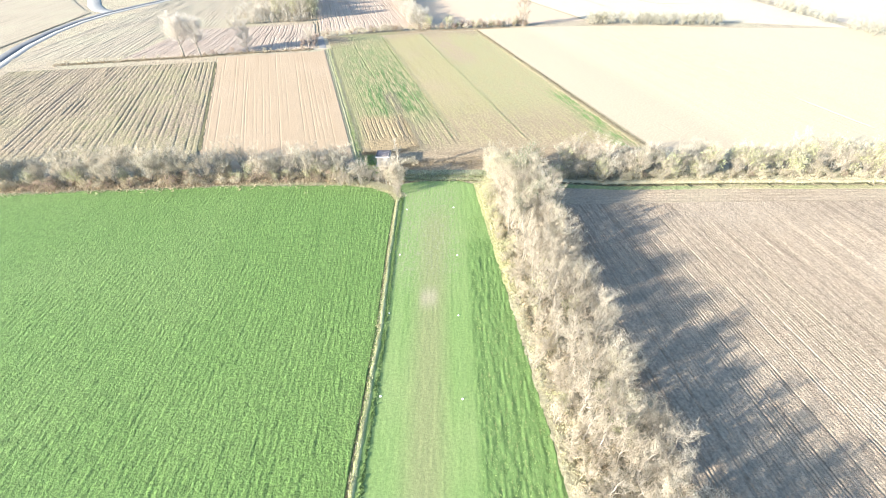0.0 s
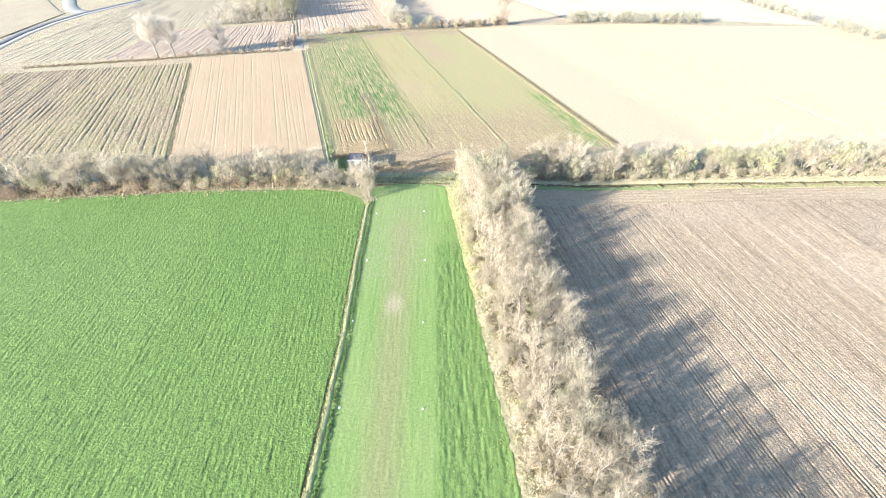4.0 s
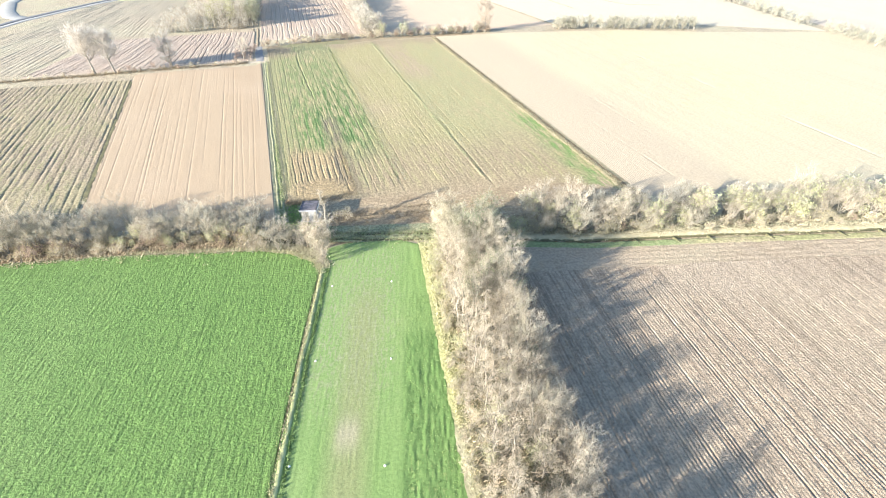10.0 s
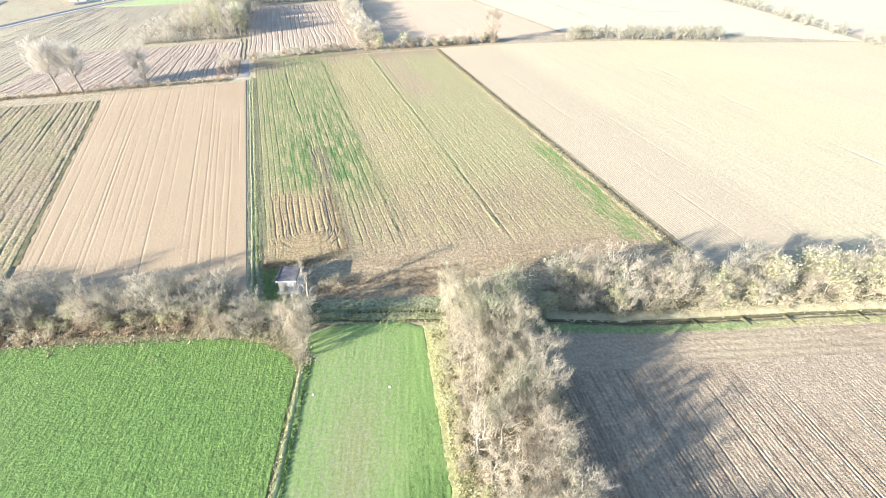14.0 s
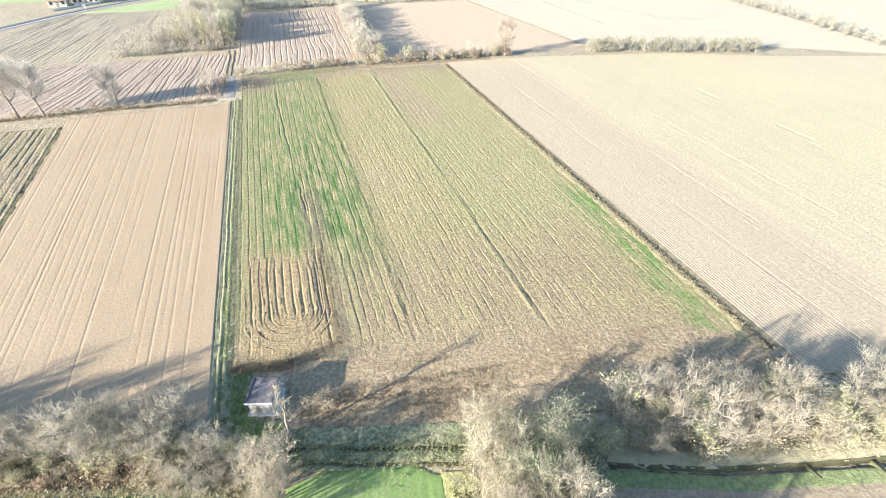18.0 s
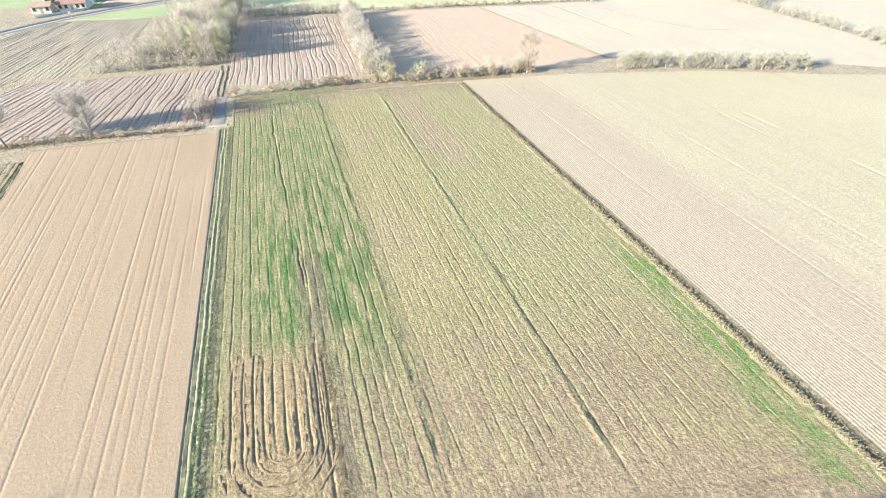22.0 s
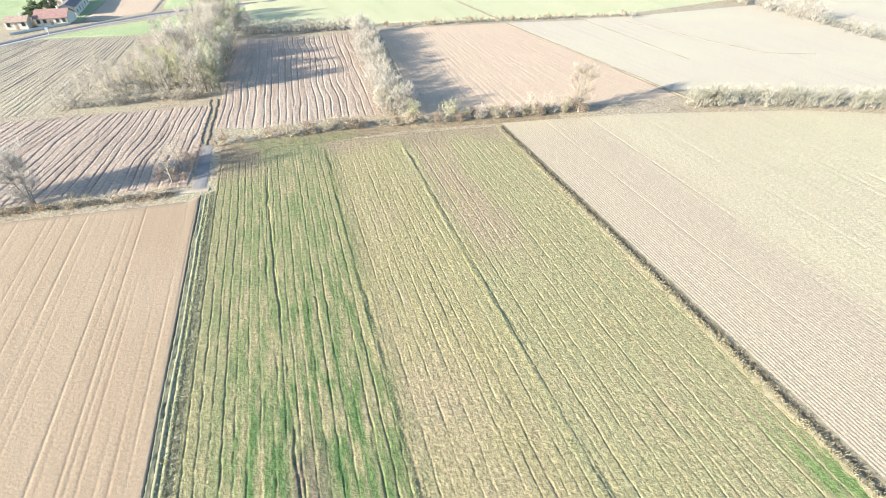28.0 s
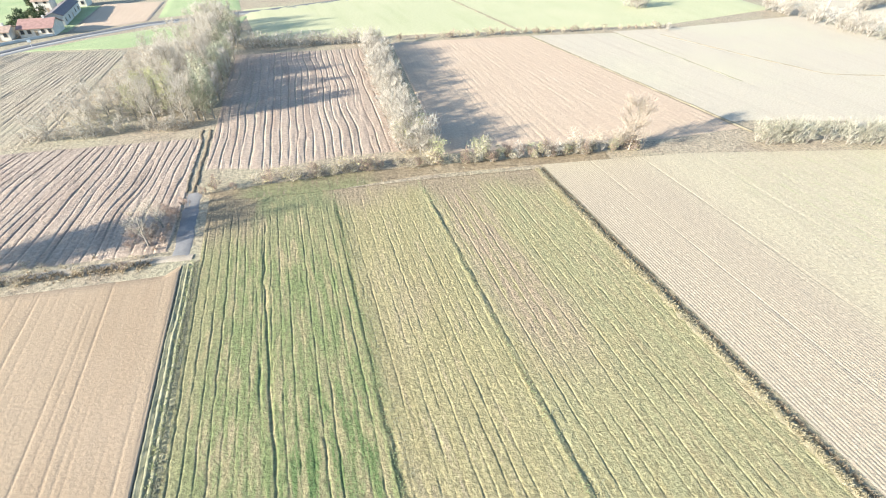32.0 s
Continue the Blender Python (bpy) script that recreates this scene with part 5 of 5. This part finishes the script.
scatter(12, near_line([(-62, 167), (-30, 171)], 1.2), RED_SHRUBS + LOW_SHRUBS, 0.35, 0.7, 2.0, "field edge bushes")

# ---------------------------------------------------------------- grasses
tufts("dry_grass", "dry straw coloured grass along the belt", patch_of(12.5, 4, 15.2, 70, 2000, 0.1, 1), 0.3, M_VERGEBLADE, 5, 0.025, 1)
tufts("undergrowth", "tangled dry undergrowth beneath the belt trees", patch_of(13.5, 3, 23.2, 72, 4200, 0.0, 2), 0.6, M_BRAMBLE, 5, 0.03, 2, 0.7)
tufts("hedge_undergrowth", "brown brambles at the foot of the hedge", band(edge_shift(HEDGE_L, -2.0), 2.6, 4600, 0.0, 3), 0.5, M_BRAMBLE, 6, 0.035, 3, 0.8)
tufts("hedge_undergrowth", "red brown dead weeds before the hedge", band(edge_shift(HEDGE_L, -3.4), 0.9, 1800, 0.0, 54), 0.36, M_DEADWEED, 6, 0.035, 54, 0.8)
tufts("hedge_undergrowth", "straw coloured grass between hedge and crop", band([(-99, 77.2), (-75, 76.6), (-33, 74.9), (-12, 73.1)], 0.55, 1500, 0.05, 55), 0.28, M_DRYGRASS, 5, 0.035, 55, 0.9)
tufts("hedge_undergrowth", "dry grass and brambles below the hedge", band(edge_shift(HEDGE_R, -1.5), 2.0, 1800, 0.0, 4), 0.35, M_DRYGRASS, 6, 0.025, 4, 0.8)
tufts("ditch_grass", "pale grass along the strip ditch", band([(-8.6, 4), (-6.9, 18.2), (-4.7, 37), (-3.5, 52), (-1.9, 67.5)], 0.26, 2000, 0.14, 5), 0.18, M_VERGEBLADE, 4, 0.04, 5)
tufts("edge_stubble", "brown trampled stubble beside the crop", band([(-9.1, 4), (-7.45, 18.2), (-5.25, 37), (-4.0, 52), (-2.5, 66)], 0.4, 1300, 0.16, 42), 0.07, M_EDGEBLADE, 4, 0.05, 42, 1.2)
tufts("ditch_grass", "green grass along the strip ditch", band([(-7.7, 4), (-6.0, 18.2), (-3.9, 37), (-2.7, 52), (-1.1, 67.5)], 0.28, 2100, 0.1, 6), 0.2, M_DITCHGREEN, 4, 0.05, 6)
tufts("ditch_grass", "tall straw coloured grass on the ditch bank", band([(49.2, 79), (30.0, 187.5)], 0.5, 3600, 0.2, 7), 0.3, M_BANKBLADE, 4, 0.03, 7, 0.6)
tufts("ditch_grass", "dark weeds in the field ditch", band([(50.2, 79), (31.0, 187.5)], 0.3, 2200, 0.06, 37), 0.28, M_DEADWEED, 4, 0.03, 37)
tufts("ditch_grass", "pale grass along the field ditch", band([(-9.5, 87), (-24.0, 168.5)], 0.5, 1500, 0.17, 28), 0.16, M_PALEGRASS, 4, 0.03, 28)
tufts("ditch_grass", "green grass along the field ditch", band([(-8.6, 79), (-13.2, 108.5)], 0.6, 500, 0.14, 8), 0.2, M_ROUGHGRASS, 4, 0.03, 8)
tufts("canal_grass", "dry grass on the canal bank", band([(24, 71.4), (36.5, 68.9), (55, 67.1), (82, 64.2), (130, 58.4)], 1.0, 3000, 0.15, 9), 0.26, M_DRYGRASS, 5, 0.03, 9)
tufts("bank_weeds", "broken line of dark weeds on the canal bank", band([(30, 71.2), (43, 69.0), (55, 67.9), (82, 65.0), (110, 61.6)], 0.25, 700, 0.2, 31), 0.22, M_WEED, 4, 0.03, 31)
tufts("headland_weeds", "dead brown weeds on the rough headland", patch_of(-1, 76.2, 20, 81.5, 2000, 0.15, 10), 0.2, M_DEADWEED, 5, 0.025, 10, 0.8)

tufts("rough_grass", "rough unmown grass along the strip edge", [p for p in patch_of(3.0, 5, 12.0, 60, 7000, 0.12, 33) if p[0] > 3.4 + 0.105 * (p[1] - 5)], 0.1, M_ROUGHGRASS, 3, 0.035, 33, 0.9)
tufts("tall_grass", "tall yellow green grass between strip and belt", patch_of(12.4, 40, 14.4, 70, 1200, 0.1, 11), 0.35, M_VERGEBLADE, 5, 0.025, 11)
tufts("dark_weeds", "dark grey weeds beside the field ditch", band([(-8.9, 87), (-23.4, 168)], 0.5, 2600, 0.16, 12), 0.16, M_WEED, 4, 0.03, 12, 0.8)
tufts("dark_weeds", "dark dead weeds between green crop rows", band([(2.6, 88), (-0.4, 105)], 0.55, 600, 0.17, 34), 0.14, M_DEADWEED, 5, 0.025, 34, 0.9)
tufts("boundary_grass", "green weeds on the ridge between two crops", band([(25.7, 89), (8.2, 186.5)], 0.4, 800, 0.22, 13), 0.12, M_RIDGEGREEN, 4, 0.035, 13, 0.9)
tufts("boundary_weeds", "dark weeds beside the crop boundary", band([(26.9, 89), (9.4, 186.5)], 0.9, 1100, 0.16, 14), 0.12, M_WEED, 4, 0.035, 14, 0.9)
tufts("boundary_weeds", "grey dead weeds along a crop boundary", band([(11.6, 90), (-5.2, 184)], 0.6, 1900, 0.14, 38), 0.14, M_WEED, 4, 0.035, 38, 0.9)
tufts("boundary_grass", "green weeds along a crop boundary", band([(10.3, 92), (-6.2, 184)], 0.3, 900, 0.2, 39), 0.12, M_RIDGEGREEN, 4, 0.03, 39, 0.9)

tufts("headland_weeds", "mixed weeds at the corner of the headland", band([(-8.6, 85.6), (-4.5, 85.0), (-0.5, 85.6), (2.6, 87.4)], 1.1, 1000, 0.1, 49), 0.2, M_DEADWEED, 5, 0.025, 49, 0.9)
tufts("edge_weeds", "brown dead weeds along the field edge", band([(-110, 160.6), (-72, 164.2), (-50, 167.2), (-30, 168.8)], 1.3, 1500, 0.05, 52), 0.32, M_DEADWEED, 5, 0.04, 52, 0.9)
tufts("green_grass", "lush green grass round the shed", band([(-7.6, 85), (-7.0, 80), (-6.0, 78.2), (-4.5, 77.6), (-0.8, 77.8)], 1.6, 1600, 0.0, 15), 0.15, M_GREENGRASS, 6, 0.025, 15, 0.9)
tufts("corner_grass", "yellow green grass at the crop corner", band([(-30, 75.3), (-12, 73.4), (-6.3, 71.6), (-3.2, 69.3), (-2.0, 66.8)], 0.5, 2000, 0.06, 17), 0.25, M_VERGEBLADE, 6, 0.03, 17, 0.8)
tufts("corner_grass", "dry straw grass beside the crop corner", band([(-12, 74.7), (-6, 73.0), (-2.5, 70.5), (-1.3, 67.8)], 0.8, 1500, 0.0, 56), 0.3, M_DRYGRASS, 6, 0.03, 56, 0.8)
tufts("canal_weeds", "green and dry weeds along the canal", band([(-2.5, 74.9), (14, 72.9), (25, 70.4)], 1.7, 1500, 0.22, 18), 0.18, M_RIDGEGREEN, 5, 0.03, 18, 0.8)
tufts("canal_weeds", "dry brown weeds along the water channel", band([(-2.5, 75.2), (14, 73.2), (25, 70.7)], 1.8, 1100, 0.22, 19), 0.16, M_BANKBLADE, 5, 0.03, 19, 0.8)
# ---------------------------------------------------------------- shed
shed = new("shed")
tagged(shed, "small plastered garden shed with a grey sheet roof", "shed")
shed.matrix_basis = pose(-4.3, 80.8, 0.0, 0, 0, -7)
shed.scale = (0.87, 0.95, 1.0)
part("plinth", bm_box(-1.75, -1.6, -0.1, 1.7, 1.7, 0.12, bevel=0.03), M_CONCRETE, shed, "concrete base slab")
part("wall", bm_box(-1.3, -1.35, 0.1, 1.3, -1.2, 2.06), M_SHEDWALL, shed)
part("wall", bm_box(-1.3, 1.2, 0.1, 1.3, 1.35, 2.06), M_SHEDWALL, shed)
part("wall", bm_box(-1.3, -1.2, 0.1, -1.15, 1.2, 2.06), M_SHEDWALL, shed)
part("wall", bm_box(1.15, -1.2, 0.1, 1.3, 1.2, 2.06), M_SHEDWALL, shed)
roof = part("roof", bm_box(-1.36, -1.46, 2.06, 1.36, 1.5, 2.13, bevel=0.01), M_SHEET, shed, "grey lilac roof sheet")
part("edge_trim", bm_box(-1.5, -1.5, 2.05, -1.34, 1.52, 2.22, bevel=0.015), M_TRIM, roof, "dark roof edge")
part("edge_trim", bm_box(1.34, -1.5, 2.05, 1.5, 1.52, 2.22, bevel=0.015), M_TRIM, roof, "dark roof edge")
part("edge_trim", bm_box(-1.5, 1.5, 2.05, 1.5, 1.58, 2.2, bevel=0.015), M_TRIM, roof, "dark roof edge")
part("fascia", bm_box(-1.52, -1.58, 1.96, 1.52, -1.48, 2.2, bevel=0.015), M_FASCIA, roof, "white front fascia")
for i in range(8):
    part("seam", bm_box(-1.2 + i * 0.34, -1.46, 2.12, -1.185 + i * 0.34, 1.49, 2.137), M_SHEET, roof)
for x0, x1 in ((0.02, 0.52), (0.55, 1.05)):
    door = part("door", bm_box(x0, -1.40, 0.14, x1, -1.352, 1.9, bevel=0.01), M_FASCIA, shed, "white door leaf")
    part("handle", bm_box(x0 + 0.04, -1.44, 0.95, x0 + 0.08, -1.40, 1.1), M_TRIM, door)
part("gutter", bm_box(1.5, -1.5, 1.95, 1.6, 1.5, 2.04, bevel=0.02), M_STEEL, shed)
part("downpipe", bm_box(1.5, -1.42, 0.1, 1.58, -1.34, 1.98, bevel=0.02), M_STEEL, shed)

# ---------------------------------------------------------------- strip markers
marker = new("strip_marker")
tagged(marker, "small white plastic marker cone on the grass", "marker", "strip markers")
bm = bmesh.new()
bmesh.ops.create_cone(bm, cap_ends=True, segments=10, radius1=0.11, radius2=0.04, depth=0.16, matrix=Matrix.Translation((0, 0, 0.1)))
part("cone", bm, M_PLASTIC, marker)
part("foot", bm_box(-0.13, -0.13, -0.02, 0.13, 0.13, 0.03, bevel=0.02), M_PLASTIC, marker)
marker.matrix_basis, marker.scale = pose(7.4, 63.3, 0.15), (0.75, 0.75, 0.75)
for x, y in ((6.5, 50.6), (5.2, 38.7), (4.2, 26.9), (-0.4, 63.6), (-1.8, 51.6), (-3.4, 40.0), (-4.3, 28.1)):
    copy_thing(marker, pose(x, y, 0.15, 0, 0, x * 40))

# ---------------------------------------------------------------- houses by the road


def house(name, label, x, y, turn, w, d, eave, rise, roof_mat, windows=3, chimney=True, wall_mat=None):
    """A gabled house: walls, roof, windows with frames, a door; w along the ridge."""
    root = new(name)
    tagged(root, label, "house")
    root.matrix_basis = pose(x, y, 0, 0, 0, turn)
    bm = bmesh.new()
    prof = [(-d / 2, -0.2), (d / 2, -0.2), (d / 2, eave), (0, eave + rise), (-d / 2, eave)]
    a, b = [bm.verts.new((-w / 2, p, q)) for p, q in prof], [bm.verts.new((w / 2, p, q)) for p, q in prof]
    bm.faces.new(a[::-1]), bm.faces.new(b)
    for i in range(5):
        bm.faces.new((a[i], a[(i + 1) % 5], b[(i + 1) % 5], b[i]))
    bmesh.ops.recalc_face_normals(bm, faces=bm.faces[:])
    part("wall", bm, wall_mat or M_WHITE, root)
    for side in (-1, 1):
        bm = bmesh.new()
        o, k = 0.5, rise / (d / 2)
        q = [(-w / 2 - o, side * (d / 2 + o), eave - k * o + 0.06), (w / 2 + o, side * (d / 2 + o), eave - k * o + 0.06), (w / 2 + o, 0, eave + rise + 0.06), (-w / 2 - o, 0, eave + rise + 0.06)]
        lo, hi = [bm.verts.new(p) for p in q], [bm.verts.new((p[0], p[1], p[2] + 0.16)) for p in q]
        bm.faces.new(lo), bm.faces.new(hi[::-1])
        for i in range(4):
            bm.faces.new((lo[i], hi[i], hi[(i + 1) % 4], lo[(i + 1) % 4]))
        bmesh.ops.recalc_face_normals(bm, faces=bm.faces[:])
        slope = part("roof", bm, roof_mat, root)
    if chimney:
        part("chimney", bm_box(w * 0.2 - 0.35, -0.35, eave + rise - 0.6, w * 0.2 + 0.35, 0.35, eave + rise + 1.0, bevel=0.04), M_CONCRETE, slope)
    for s in range(max(1, round(eave / 2.9))):
        for i in range(windows):
            cx = -w / 2 + w * (i + 0.5) / windows
            z0 = 0.95 + 2.8 * s
            if i == windows // 2 and s == 0:
                part("door", bm_box(cx - 0.5, -d / 2 - 0.05, 0.05, cx + 0.5, -d / 2 + 0.02, 2.1), M_WOOD, root)
                continue
            frame_ob = part("window", bm_box(cx - 0.6, -d / 2 - 0.06, z0, cx + 0.6, -d / 2 + 0.02, z0 + 1.4), M_WOOD, root)
            part("pane", bm_box(cx - 0.5, -d / 2 - 0.075, z0 + 0.1, cx + 0.5, -d / 2 - 0.055, z0 + 1.3), M_PANE, frame_ob)
    return root


house("house", "long white farmhouse with a red tiled roof", -118.0, 312, 10, 10.5, 10.5, 2.7, 2.1, M_TILE, 5)
house("house", "low white house with a brown tiled roof", -127.5, 305.5, 10, 7, 7, 2.6, 1.3, M_TILE_GREY, 3)
house("house", "white two storey house behind the farmhouse", -137, 352, 10, 6, 7, 4.8, 1.4, M_TILE_GREY, 2)
house("barn", "long grey roofed barn behind the farmhouse", -123.0, 338, 106.5, 32, 5.4, 3.6, 1.0, M_SHEET, 5, False, M_CONCRETE)
house("house", "white house with a red tiled roof", -131, 366, 10, 8, 8, 4.8, 1.5, M_TILE, 3)
# garden trees and the wall along the road
for x, y, k, a in ((-129, 318, 0.6, 0), (-131, 326, 0.7, 50), (-128, 332, 0.6, 90), (-133, 336, 0.8, 10), (-134, 343, 0.7, 140), (-124, 322, 0.5, 200), (-126, 350, 0.7, 30), (-131.5, 321, 0.8, 75), (-126.5, 326, 0.7, 15), (-135, 330, 0.9, 200), (-130, 313.5, 0.5, 5), (-122, 318.5, 0.45, 100)):
    put(GARDEN_TREES[0], x, y, k, a, group="garden trees")
ribbon("garden_wall", "low pale garden wall along the road", [(-124.5, 293), (-118, 301.5), (-112.5, 307.5)], [(-0.15, 0.0), (-0.14, 0.8), (0.14, 0.8), (0.15, 0.0)], M_WHITE, 1.0, 0.0, category="wall", seed=40, rise=0.0)

for i in range(15):
    put(GARDEN_TREES[0], -133.4 - 8.4 * i / 14 + 0.5 * math.sin(i * 2.3), 318.5 + 31.5 * i / 14, 0.3 + 0.12 * ((i * 5) % 4) / 3, i * 57, group="garden hedge")
for i in range(6):
    put(GARDEN_TREES[0], -147 + 2.2 * (i % 3), 358.5 + 3.4 * (i // 3), 0.75 + 0.1 * (i % 2), i * 70, group="garden trees")


def road_sign(x, y, turn):
    root = new("road_sign")
    tagged(root, "white road sign on a steel post", "sign")
    root.matrix_basis = pose(x, y, 0, 0, 0, turn)
    part("post", bm_box(-0.05, -0.05, -0.2, 0.05, 0.05, 2.4, bevel=0.015), M_STEEL, root)
    part("plate", bm_box(-0.5, -0.09, 1.7, 0.5, -0.055, 2.5, bevel=0.01), M_PLASTIC, root)


road_sign(-110.6, 291.0, 20)
mast = new("utility_pole")
tagged(mast, "white concrete utility pole at a field edge", "pole")
mast.matrix_basis = pose(190.0, 306.0, 0)
bm = bmesh.new()
bmesh.ops.create_cone(bm, cap_ends=True, segments=10, radius1=0.28, radius2=0.16, depth=9.4, matrix=Matrix.Translation((0, 0, 4.5)))
part("shaft", bm, M_CONCRETE, mast)
part("crossarm", bm_box(-0.9, -0.06, 8.5, 0.9, 0.06, 8.64, bevel=0.02), M_STEEL, mast)
